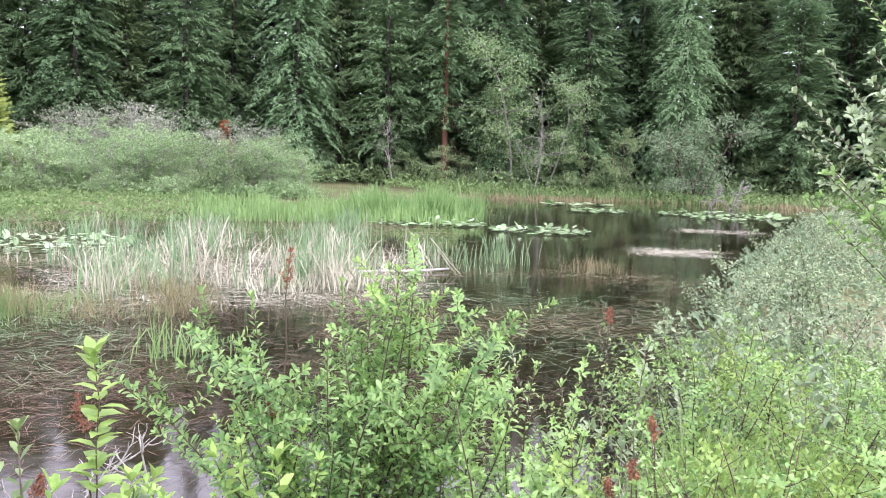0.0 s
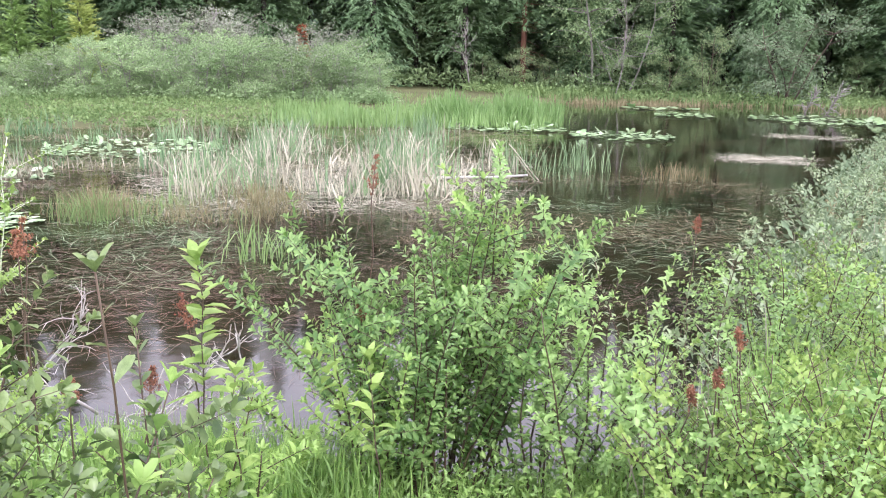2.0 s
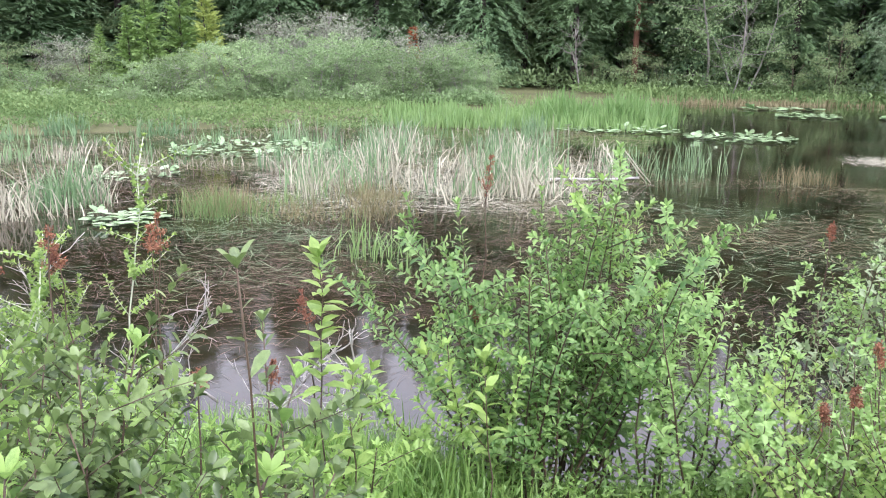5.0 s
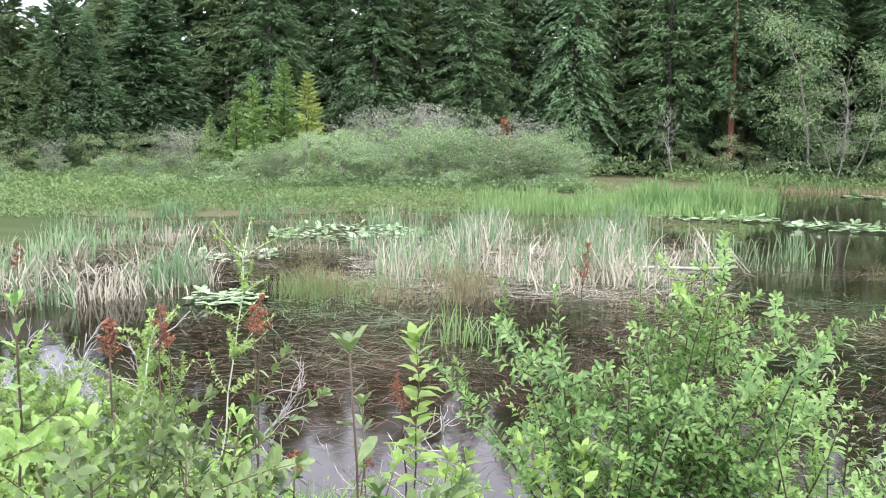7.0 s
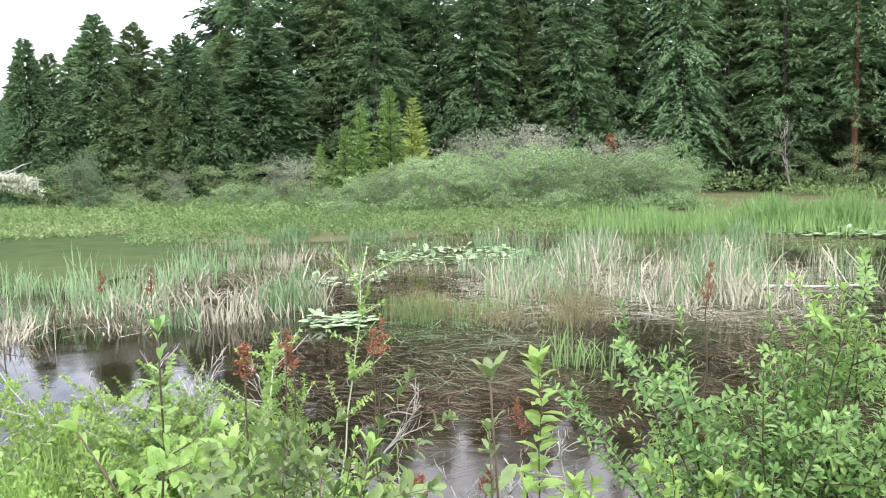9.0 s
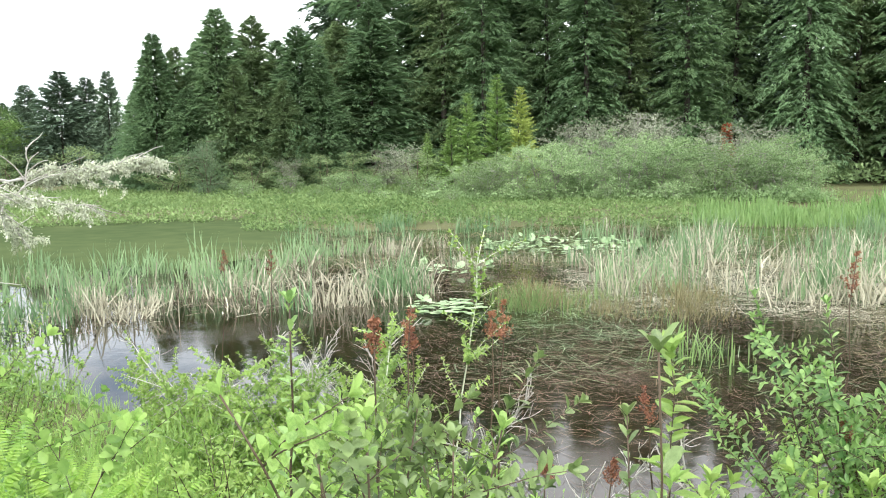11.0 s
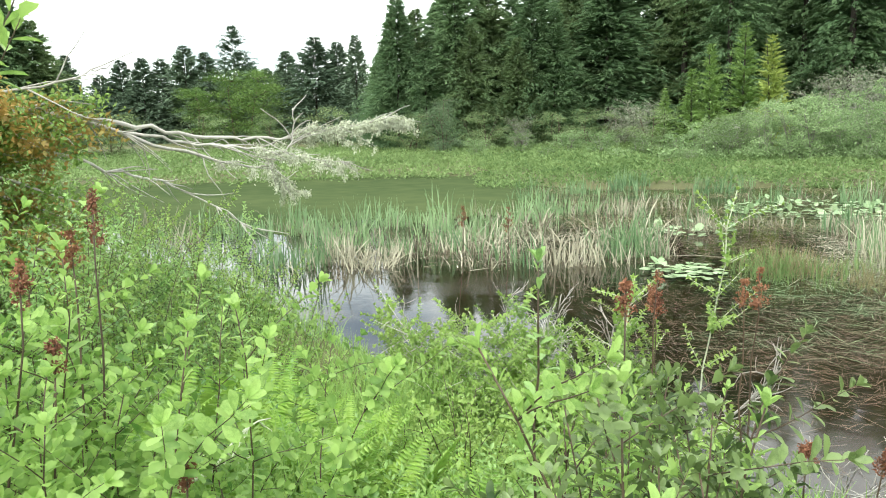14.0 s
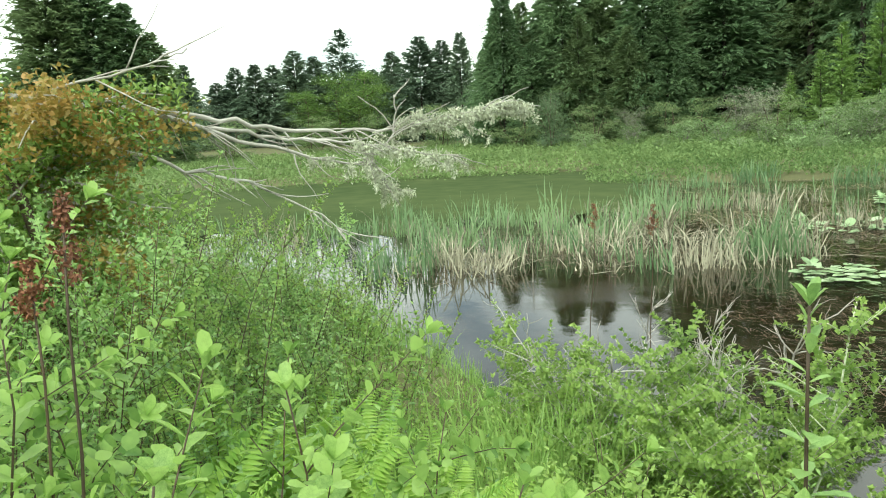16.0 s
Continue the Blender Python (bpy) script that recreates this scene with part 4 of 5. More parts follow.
def stalk(name, foot, tip, leaf, width, material, label, seed, per=28, start=0.35, bark=TWIG, thick=0.006, singles=80, droop=0.05, category="plant", twigs=0):
    """One upright stem from foot to tip with large leaves."""
    global rng
    rng = np.random.default_rng(seed)
    foot, tip = np.array(foot, float), np.array(tip, float)
    ob = thing(name, foot, label, category)
    line = np.array([(tip - foot) * u + rng.normal(0, 0.006, 3) * (0 < u < 1) for u in np.linspace(0, 1, 9)])
    g, fine = Geo(), Geo()
    tube(g, line, thick, thick * 0.4, 6)
    sets = [leaf_line(line, per, start, leaf, width, 1.0, droop)]
    for _ in range(twigs):
        k, b = rng.integers(3, 8), rng.uniform(0, 6.3)
        tw = wander(line[k], UP * 0.7 + np.array([math.cos(b), math.sin(b), 0]), rng.uniform(0.12, 0.3), 5, 0.12)
        tube(fine, tw, thick * 0.4, thick * 0.2, 4)
        sets.append(leaf_line(tw, per * 1.3, 0.1, leaf * 0.85, width, 1.0, droop))
    stem = part("stem", g, bark, ob, smooth=True)
    if twigs:
        tagged(part("twig_spray", fine, bark, ob, smooth=True), kind="stuff")
    dress(ob, foot, sets, [stem] * len(sets), material, singles)
    return ob


def leafy_stems(name, p, h, leaf, per, material, label, lean=0.25, broad=0.45):
    """Many thin upright herb stems, each with leaves in a spiral and a tuft at its tip."""
    n = len(p)
    hs = h * rng.uniform(0.5, 1.2, n)
    way = unit(UP + rng.normal(0, lean, (n, 3)) * (1, 1, 0.2))
    g = Geo()
    blades(g, p, hs * way[:, 2], way * (1, 1, 0), np.full(n, 0.6), 0.004)
    k = np.repeat(np.arange(n), per)
    u = np.tile(np.linspace(0.22, 1.0, per), n) + rng.uniform(-0.05, 0.05, n * per)
    c = p[k] + UP * (hs[k] * way[k, 2] * (u - 0.15 * u * u))[:, None] + way[k] * (1, 1, 0) * (0.6 * hs[k] * u * u * way[k, 2])[:, None]
    a = np.tile(np.arange(per) * 2.4, n) + rng.uniform(0, 6.3, n)[k]
    d = np.stack([np.cos(a), np.sin(a), 0.25 + 1.1 * (u > 0.9)], 1) + rng.normal(0, 0.2, (n * per, 3))
    ln = leaf * rng.uniform(0.6, 1.2, n * per) * np.interp(u, [0, 0.5, 1], [0.7, 1, 0.75])
    leaves(g, c, d, UP + rng.normal(0, 0.35, d.shape), ln, ln * broad)
    return tagged(new(name, g.mesh(name, material)), label, "undergrowth", kind="stuff")


SPIREA, LIME = "leafy green spirea shrub on the pond bank", "lime green small-leaved shrub on the pond bank"
S = (0.048, 0.40)
# the big spirea and its neighbours by the water
shrub("spirea_shrub", 7.2, 3.0, 36, 1.32, 0.3, *S, LEAF, "large leafy green spirea shrub on the pond bank", 201, singles=160)
shrub("spirea_shrub", 12.2, 2.95, 7, 1.0, 0.3, *S, LEAF_FRESH, SPIREA, 202, singles=80)
for i, (x, y, z) in enumerate(((-0.11, 3.05, 1.70), (-0.17, 3.0, 1.58), (-0.22, 3.1, 1.52), (-0.03, 3.1, 1.46), (-0.28, 3.05, 1.42))):
    stalk("spirea_shoot", (x - 0.05, y, 0.3), (x, y, z), 0.05, 0.42, LEAF_FRESH if i % 2 else LEAF, "tall slender spirea shoot on the pond bank", 610 + i, per=110, start=0.3, singles=60, category="shrub", twigs=9)
shrub("spirea_shrub", -2.0, 3.05, 15, 1.1, 0.42, *S, LEAF, SPIREA, 204, singles=80)
shrub("spirea_shrub", -6.5, 3.1, 9, 1.08, 0.4, *S, LEAF, SPIREA, 205, singles=80, per=60)
shrub("spirea_shrub", -11.5, 3.15, 5, 1.05, 0.35, 0.05, 0.42, LEAF_GREY, "grey-green spirea shrub on the pond bank", 206, singles=80, per=60)
# lime thicket and willow scrub along the eastern bank
for i, (az, d, h, n) in enumerate(((-17, 2.7, 0.75, 11), (-20.5, 2.7, 0.9, 14), (-25.5, 2.9, 0.8, 12), (-19, 3.9, 0.9, 14), (-23.5, 4.3, 0.8, 12), (-28, 4.0, 0.85, 11), (-18.5, 5.2, 0.75, 12), (-30, 2.6, 0.85, 11))):
    shrub("lime_shrub", az, d, n, h, 0.55, 0.036, 0.55, (LEAF_LIME, LEAF, LEAF_LIME, LEAF)[i % 4], LIME, 210 + i, per=75, twigs=8, singles=50, thick=0.005, bark=BARK)
for i, (az, d, h) in enumerate(((-19.8, 7.0, 0.9), (-22.5, 6.3, 1.0), (-25.5, 6.6, 1.1), (-21, 8.6, 0.95), (-24, 8.8, 1.1), (-27.5, 8.5, 1.2), (-22.8, 11, 1.05), (-25.5, 12, 1.2), (-24.5, 15.5, 1.2), (-27, 18, 1.4), (-26.5, 24, 1.4), (-29, 14, 1.4), (-28, 30, 1.4), (-29.5, 22, 1.5))):
    shrub("willow_scrub", az, d, 8, h * (0.62 if az > -26 else 0.8), 0.8, 0.066, 0.52, LEAF_GREY, "grey-green willow scrub along the pond edge", 230 + i, per=42, twigs=8, singles=10, foot=0.3, category="willow bush", group="bank willows")
for i, (f, tip, tw) in enumerate((((3.0, 2.5, 0.4), (1.30, 2.65, 2.0), 11), ((3.1, 2.4, 0.4), (1.22, 2.75, 2.28), 14), ((3.2, 2.5, 0.4), (1.38, 2.8, 2.7), 15), ((3.3, 2.8, 0.4), (1.42, 3.0, 2.45), 15), ((3.0, 2.9, 0.4), (1.5, 3.2, 1.9), 11), ((3.4, 2.7, 0.4), (1.6, 2.95, 2.35), 14), ((3.3, 2.6, 0.4), (1.55, 2.9, 2.1), 12), ((2.9, 2.6, 0.4), (1.24, 2.74, 2.15), 12), ((3.0, 2.5, 0.4), (1.34, 2.68, 2.0), 14), ((3.1, 2.5, 0.4), (1.42, 2.64, 2.4), 15), ((3.1, 2.6, 0.4), (1.44, 2.62, 1.85), 14), ((3.2, 2.8, 0.4), (1.5, 2.84, 2.2), 15))):
    stalk("leaning_willow", f, tip, 0.046, 0.52, LEAF_GREY if i % 2 else LEAF, "thin willow stem leaning over the bank with pale leaves", 250 + i, per=62, start=0.4, thick=0.0045, twigs=tw * 2, singles=60, category="willow bush")
# single sprigs
stalk("serrated_sprig", (-0.96, 2.13, 0.38), (-0.99, 2.17, 1.42), 0.105, 0.5, LEAF_LIME, "upright sprig with bright lime pointed leaves", 260, per=80, start=0.6, thick=0.0038, droop=0.2)
stalk("serrated_sprig", (-0.80, 1.95, 0.38), (-0.82, 2.0, 1.13), 0.085, 0.42, LEAF_LIME, "short sprig with bright lime pointed leaves", 261, per=50, start=0.6, thick=0.0035, twigs=2)
stalk("serrated_sprig", (-0.42, 2.15, 0.38), (-0.47, 2.2, 1.12), 0.085, 0.42, LEAF_LIME, "short sprig with bright lime pointed leaves", 262, per=50, start=0.6, thick=0.0035, twigs=2)
stalk("salal_stalk", (-0.62, 1.15, 0.38), (-0.57, 0.9, 1.74), 0.055, 0.4, LEAF_DARK, "thin stalk with a tuft of olive leaves at its tip", 263, per=24, start=0.8, thick=0.0034)
stalk("tall_stalk", (-1.80, 1.42, 0.36), (-1.79, 1.44, 1.61), 0.07, 0.4, LEAF, "tall single stalk with long green leaves", 264, per=46, start=0.25, thick=0.006)
stalk("lichened_sapling", (-2.50, 3.18, 0.25), (-2.35, 3.31, 1.66), 0.036, 0.55, LEAF_LIME, "slender sapling with pale lichened stem and lime leaves", 265, per=90, start=0.5, thick=0.005, bark=LICHEN, twigs=18, category="sapling")
stalk("lichened_sapling", (-2.70, 2.75, 0.3), (-2.62, 2.9, 1.25), 0.036, 0.55, LEAF_LIME, "slender sapling with lime green leaves", 266, per=100, start=0.35, thick=0.006, bark=LICHEN, twigs=10, category="sapling")
stalk("hanging_sprig", (-2.2, -0.5, 0.4), (-2.1, 0.29, 2.28), 0.085, 0.46, LEAF_FRESH, "tall sprig with glossy green leaves at its tip", 267, per=45, start=0.76, thick=0.004, twigs=5)
# olive shrub close to the viewpoint
for i, (az, d, h, n) in enumerate(((39, 1.6, 1.1, 20), (43.5, 1.75, 1.05, 18), (35, 1.65, 0.85, 6))):
    shrub("salal_shrub", az, d, n, h, 0.38, 0.054, 0.46, LEAF_DARK, "olive green broad-leaved shrub with dark stems", 270 + i, per=80, twigs=7, thick=0.0045, singles=130, bark=BARK)
shrub("spirea_shrub", 49.0, 2.1, 8, 0.82, 0.3, 0.05, 0.42, LEAF_FRESH, "light green leafy spirea shoots among grass", 282, per=60, singles=110, twigs=4)
shrub("spirea_shrub", 27, 2.35, 8, 0.62, 0.3, *S, LEAF_FRESH, SPIREA, 280, singles=90)
shrub("spirea_shrub", 47.5, 1.5, 7, 1.22, 0.22, 0.066, 0.44, LEAF_FRESH, "pale green leafy shoots close to the path", 281, per=60, singles=140, twigs=3)
for i, (az, d, h) in enumerate(((52, 2.4, 0.42), (57, 2.8, 0.36), (49, 2.8, 0.6), (54, 3.3, 0.6), (42, 2.6, 0.75), (60, 3.4, 0.4), (45.5, 3.3, 0.6), (39, 3.2, 0.55), (-14, 2.2, 0.45), (64, 3.0, 0.35))):
    shrub("low_spirea", az, d, 11, h, 0.5, 0.042, 0.48, LEAF_FRESH if i % 3 else LEAF_LIME, "low leafy green shrub among grass", 290 + i, per=60, twigs=3, singles=40, thick=0.004)
for i, (az, d, h) in enumerate(((43.5, 3.9, 0.75), (46.5, 4.1, 0.95), (50, 4.4, 1.0), (53, 4.7, 0.9), (56.5, 5.2, 0.7), (48.5, 4.7, 0.75), (40, 3.8, 0.7))):
    shrub("thorn_shrub", az, d, 11, h, 0.7, 0.034, 0.66, LEAF_LIME, "lime leaved thorny shrub with grey bare twigs", 310 + i, per=150, twigs=14, singles=60, bark=GREYWOOD, thick=0.005, start=0.4)
# shrubs west of the path
for i, (az, d, h, n) in enumerate(((80.5, 2.2, 1.2, 7), (84, 2.2, 1.28, 7), (88, 2.5, 1.4, 7), (77.5, 2.7, 1.1, 7), (72, 2.35, 1.12, 5))):
    shrub("broad_spirea", az, d, n, h, 0.2, 0.052, 0.62, LEAF_FRESH, "fresh green broad-leaved spirea with dark stems", 330 + i, per=66, twigs=9, singles=140, start=0.4, thick=0.0042)
for i, (az, d, h) in enumerate(((69, 4.6, 0.85), (72, 5.2, 1.1), (76, 4.2, 1.25), (71, 6.6, 1.0), (75, 6.4, 1.3), (80, 4.9, 1.5), (68, 6.4, 0.75), (85, 3.8, 1.3), (78, 7.6, 1.1), (88, 5.6, 1.4))):
    shrub("green_thicket", az, d, 16, h, 0.45, 0.036, 0.5, LEAF if i % 2 else LEAF_LIME, "dense green herb thicket on the bank", 340 + i, per=90, twigs=5, singles=10, thick=0.004)


def hawthorn():
    """The leaning tree west of the path: leafy crown, bare lichened boughs over the water."""
    global rng
    rng = np.random.default_rng(360)
    base = np.array(on_ground(84, 5.9))
    ob = thing("hawthorn_tree", base, "leaning tree with rusty leaves and bare lichened boughs", "tree")
    g = Geo()
    tube(g, wander((0, 0, -0.1), (0.02, 0.05, 1), 2.1, 8, 0.08), 0.06, 0.012, 8)
    part("trunk", g, BARK, ob, smooth=True)
    crown, rust = Geo(), Geo()
    for k in range(76):
        a = rng.uniform(0, 6.3)
        g = Geo()
        limb = wander((0, 0, rng.uniform(0.2, 1.85)), (math.cos(a), math.sin(a), rng.uniform(-0.25, 0.25)), rng.uniform(0.4, 0.85), 7, 0.2, 0.03)
        tube(g, limb, 0.012, 0.003, 4)
        part("limb", g, GREYWOOD, ob, smooth=True)
        n = 420
        u = rng.uniform(0.15, 1.1, n) * 6
        i = np.clip(u.astype(int), 0, 5)
        p = limb[i] + (limb[i + 1] - limb[i]) * (u - i)[:, None] + rng.normal(0, 0.06, (n, 3))
        leaves(rust if k % 5 < 2 else crown, p, rng.normal(0, 1, (n, 3)), UP + rng.normal(0, 0.5, (n, 3)), 0.04 * rng.uniform(0.6, 1.3, n), 0.027 * rng.uniform(0.6, 1.3, n))
    tagged(part("crown", crown, LEAF_LIME, ob), kind="stuff")
    tagged(part("rusty_leaves", rust, LEAF_ORANGE, ob, "rust-orange turning leaves"), kind="stuff")
    boughs = (((-5.9, 0.45, 2.2), (-5.77, 1.16, 2.11), (-5.8, 1.8, 1.88), (-5.74, 2.49, 1.71), (-5.74, 2.71, 1.55)),
              ((-5.77, 1.13, 2.13), (-5.84, 1.67, 2.04), (-5.85, 2.24, 1.93), (-5.73, 2.73, 1.95), (-5.61, 3.16, 2.02), (-5.45, 3.56, 2.06)),
              ((-5.85, 0.5, 2.12), (-5.76, 1.2, 1.81), (-5.8, 1.79, 1.65), (-5.69, 2.35, 1.28)),
              ((-5.81, 1.4, 2.0), (-5.85, 1.95, 1.93), (-5.74, 2.5, 1.86), (-5.57, 3.03, 1.73)),
              ((-5.8, 0.6, 2.2), (-5.46, 1.14, 2.33), (-5.5, 1.39, 2.43)),
              ((-5.74, 2.49, 1.71), (-5.7, 2.69, 1.89), (-5.73, 2.74, 2.17)))
    beard, fine = Geo(), Geo()
    for k, pts in enumerate(boughs):
        pts = np.array(pts) - base
        u = np.linspace(0, len(pts) - 1, 5 * len(pts))
        line = np.stack([np.interp(u, range(len(pts)), pts[:, c]) for c in range(3)], 1) + rng.normal(0, 0.010, (len(u), 3))
        g = Geo()
        tube(g, line, (0.021, 0.018, 0.015, 0.014, 0.009, 0.008)[k], 0.004, 6)
        n_tw = (22, 26, 24, 22, 5, 7)[k]
        for _ in range(n_tw):
            i = rng.integers(len(line) // 4, len(line))
            way = unit(line[min(i + 1, len(line) - 1)] - line[i - 1]) + rng.normal(0, 0.3, 3) - UP * (0.35 if k == 2 else 0.08)
            tw = wander(line[i], way, rng.uniform(0.15, 0.6) * (1 - 0.55 * i / len(line)), 6, 0.12, 0.03)
            tube(fine, tw, 0.0055, 0.002, 4)
            far = base[1] + tw[:, 1].mean()
            if far > 2.45 and k != 5 and rng.random() < 0.6:
                n = 240
                j = rng.integers(1, 6, n)
                p = tw[j] + rng.normal(0, 0.013, (n, 3)) - UP * rng.uniform(0, 0.035, (n, 1)) * (j[:, None] % 2)
                leaves(beard, p, rng.normal(0, 0.6, (n, 3)) - UP * 0.7, rng.normal(0, 1, (n, 3)), 0.02 * rng.uniform(0.4, 1.5, n), 0.009 * rng.uniform(0.5, 1.3, n))
        part("bough", g, GREYWOOD, ob, "bare grey bough crusted with lichen", True)
        if k in (0, 1, 3):
            m = 6500 if k == 1 else 1700
            i = rng.integers(int(len(line) * 0.62), len(line), m)
            p = line[i] + rng.normal(0, 0.022, (m, 3)) - UP * rng.uniform(0, 0.07, (m, 1)) * (0.5 + 0.5 * np.sin(i * 2.7))[:, None]
            leaves(beard, p, rng.normal(0, 0.6, (m, 3)) - UP * 0.7, rng.normal(0, 1, (m, 3)), 0.024 * rng.uniform(0.4, 1.5, m), 0.009 * rng.uniform(0.5, 1.3, m))
    tagged(part("twig_spray", fine, GREYWOOD, ob, smooth=True), kind="stuff")
    tagged(part("beard_lichen", beard, LICHEN, ob, "pale hanging beard lichen"), kind="stuff")


hawthorn()


def plume(tip, foot, seed, size=0.2):
    """A dead flower stalk with a rust-brown seed head."""
    global rng
    rng = np.random.default_rng(seed)
    tip, foot = np.array(tip), np.array(foot)
    ob = thing("dry_flower_stalk", foot, "dead spirea stalk with rust-brown seed head", "dead plant", "dry seed heads")
    line = np.array([(tip - foot) * u + rng.normal(0, 0.008, 3) * (0 < u < 1) for u in np.linspace(0, 1, 8)])
    g = Geo()
    tube(g, line, 0.005, 0.002, 5)
    stem = part("stem", g, TWIG, ob, smooth=True)
    way = unit(line[-1] - line[-2])
    g = Geo()
    for _ in range(20):
        u = rng.random()
        a = rng.normal(0, 1, 3)
        c0 = line[-1] - way * size * u
        k = 22
        reach = 0.008 + 0.055 * u * size / 0.2 * rng.uniform(0.3, 1.1)
        c1 = c0 + unit(a - way * (a @ way)) * reach + way * reach * 0.9
        v = rng.random(k)[:, None] ** 0.6
        p = c0 + (c1 - c0) * v + rng.normal(0, 0.0035, (k, 3))
        leaves(g, p, rng.normal(0, 1, (k, 3)), rng.normal(0, 1, (k, 3)), 0.0095 * rng.uniform(0.5, 1.4, k), 0.006)
    part("seed_head", g, PLUME, stem, "rust-brown seed head")


PLUMES = ((-0.69, 3.50, 1.60, 0.28), (0.77, 3.5, 1.36, 0.1), (-1.49, 1.44, 1.59, 0.12), (-2.17, 2.44, 1.33, 0.15), (-1.9, 2.65, 1.38, 0.15), (-1.19, 2.47, 1.22, 0.2), (-2.44, 0.47, 1.83, 0.2), (-2.45, 0.41, 1.73, 0.15),
          (-2.27, 0.26, 1.69, 0.16), (-1.85, 2.05, 1.5, 0.22), (-1.69, 2.39, 1.48, 0.2), (-4.95, 3.75, 1.38, 0.22), (-4.32, 3.65, 1.42, 0.25), (0.76, 2.7, 1.12, 0.12), (0.58, 2.53, 0.96, 0.1), (-0.62, 2.75, 1.14, 0.12), (-1.23, 1.85, 1.16, 0.1),
          (-2.17, 0.3, 1.52, 0.1), (-1.82, 0.46, 1.31, 0.1), (-1.2, 2.25, 1.03, 0.12), (0.64, 2.45, 1.05, 0.1))
for i, (x, y, z, s) in enumerate(PLUMES):
    r = np.random.default_rng(400 + i)
    fx, fy = x + r.normal(0, 0.08) - 0.02 * x, y + r.normal(0, 0.06) - 0.03 * y
    plume((x, y, z), (fx, fy, float(ground_z(np.array(fx), np.array(fy))) - 0.03), 400 + i, s * 0.72)


def dead_branch(at, way, length, seed, label="bare pale dead twigs lying over the water", material=GREYWOOD, r=0.008, forks=9):
    global rng
    rng = np.random.default_rng(seed)
    ob = thing("dead_branch", at, label, "dead branch", "dead branches")
    line = wander((0, 0, 0), way, length, 8, 0.12)
    g = Geo()
    tube(g, line, r, r * 0.3, 5)
    part("limb", g, material, ob, smooth=True)
    fine = Geo()
    for _ in range(forks):
        g = Geo()
        k = rng.integers(2, 7)
        tw = wander(line[k], unit(line[k + 1] - line[k]) + rng.normal(0, 0.6, 3), length * rng.uniform(0.15, 0.4), 6, 0.2)
        tube(g, tw, r * 0.45, r * 0.15, 4)
        for _ in range(2):
            j = rng.integers(2, 5)
            tube(fine, wander(tw[j], unit(tw[j + 1] - tw[j]) + rng.normal(0, 0.6, 3), length * 0.12, 4, 0.2), r * 0.25, r * 0.1, 3)
        part("twig", g, material, ob, smooth=True)
    tagged(part("twig_spray", fine, material, ob, smooth=True), kind="stuff")


for i, (p, w, ln) in enumerate((((-1.75, 3.75, 0.02), (0.7, -0.3, 0.45), 0.6), ((-2.0, 3.85, 0.02), (0.6, -0.3, 0.6), 0.7), ((-2.3, 3.75, 0.1), (-0.5, -0.2, 0.7), 0.7), ((-1.3, 3.7, 0.02), (-0.3, -0.1, 0.5), 0.7), ((-4.1, 4.3, 0.02), (-0.2, -0.5, 0.9), 0.6), ((-3.5, 4.0, 0.05), (-0.4, -0.2, 0.9), 0.9), ((-4.6, 4.2, 0.05), (0.4, -0.2, 0.9), 0.8), ((-5.2, 4.3, 0.05), (0.5, 0.1, 0.7), 0.8), ((-3.0, 4.0, 0.02), (0.6, 0.2, 0.5), 0.8))):
    dead_branch(p, w, ln, 430 + i, forks=14, r=0.01)
for i, (az, d, lean) in enumerate(((53, 4.9, 0.5), (51, 4.8, -0.4), (54.5, 5.2, 0.2), (48.5, 4.6, 0.5), (46, 4.4, -0.5), (32, 4.1, 0.7))):
    x, y, z = on_ground(az, d)
    dead_branch((x, y, z), (lean, -0.2, 0.8), 0.95, 460 + i, "bare grey twigs standing at the water edge", GREYWOOD, 0.009, 16)
dead_branch((-2.6, 0.2, 0.9), (-0.6, 0.9, -0.3), 1.1, 445, "pale dead bough leaning through the shrubs", LICHEN, 0.016, 3)
for i, (az, d, h) in enumerate(((3.8, 53, 4.2), (-20.1, 44.5, 2.1), (-18.9, 44.8, 1.9), (-6.4, 54, 7.0), (22.8, 46, 4.6))):
    x, y, z = on_ground(az, d)
    dead_branch((x, y, z), (0.1, 0, 1), h, 450 + i, "bare grey snag on the far shore", SNAG, 0.05 if h > 3 else 0.06, 22)


def fern(az, d, n, length, seed):
    global rng
    rng = np.random.default_rng(seed)
    ob = thing("fern", on_ground(az, d), "bright yellow-green fern with arching fronds", "fern", "ferns on the bank")
    for k in range(n):
        a = k * 6.28 / n + rng.uniform(-0.3, 0.3)
        line = wander((0, 0, 0), (0.45 * math.cos(a), 0.45 * math.sin(a), 1), length * rng.uniform(0.7, 1.1), 10, 0.05, 0.10)
        g = Geo()
        tube(g, line, 0.003, 0.001, 3)
        m = 36
        u = np.linspace(0.18, 0.99, m) * 9
        i = np.clip(u.astype(int), 0, 8)
        c = line[i] + (line[i + 1] - line[i]) * (u - i)[:, None]
        t = unit(line[i + 1] - line[i])
        s = unit(np.cross(t, UP))
        nn = np.cross(s, t)
        ln = length * 0.17 * np.sin(np.linspace(0.5, 3.0, m)).clip(0.08)
        for sg in (1, -1):
            leaves(g, c, s * sg + t * 0.3 - UP * 0.1, nn + rng.normal(0, 0.15, nn.shape), ln, ln * 0.2)
        part("frond", g, FERN, ob)


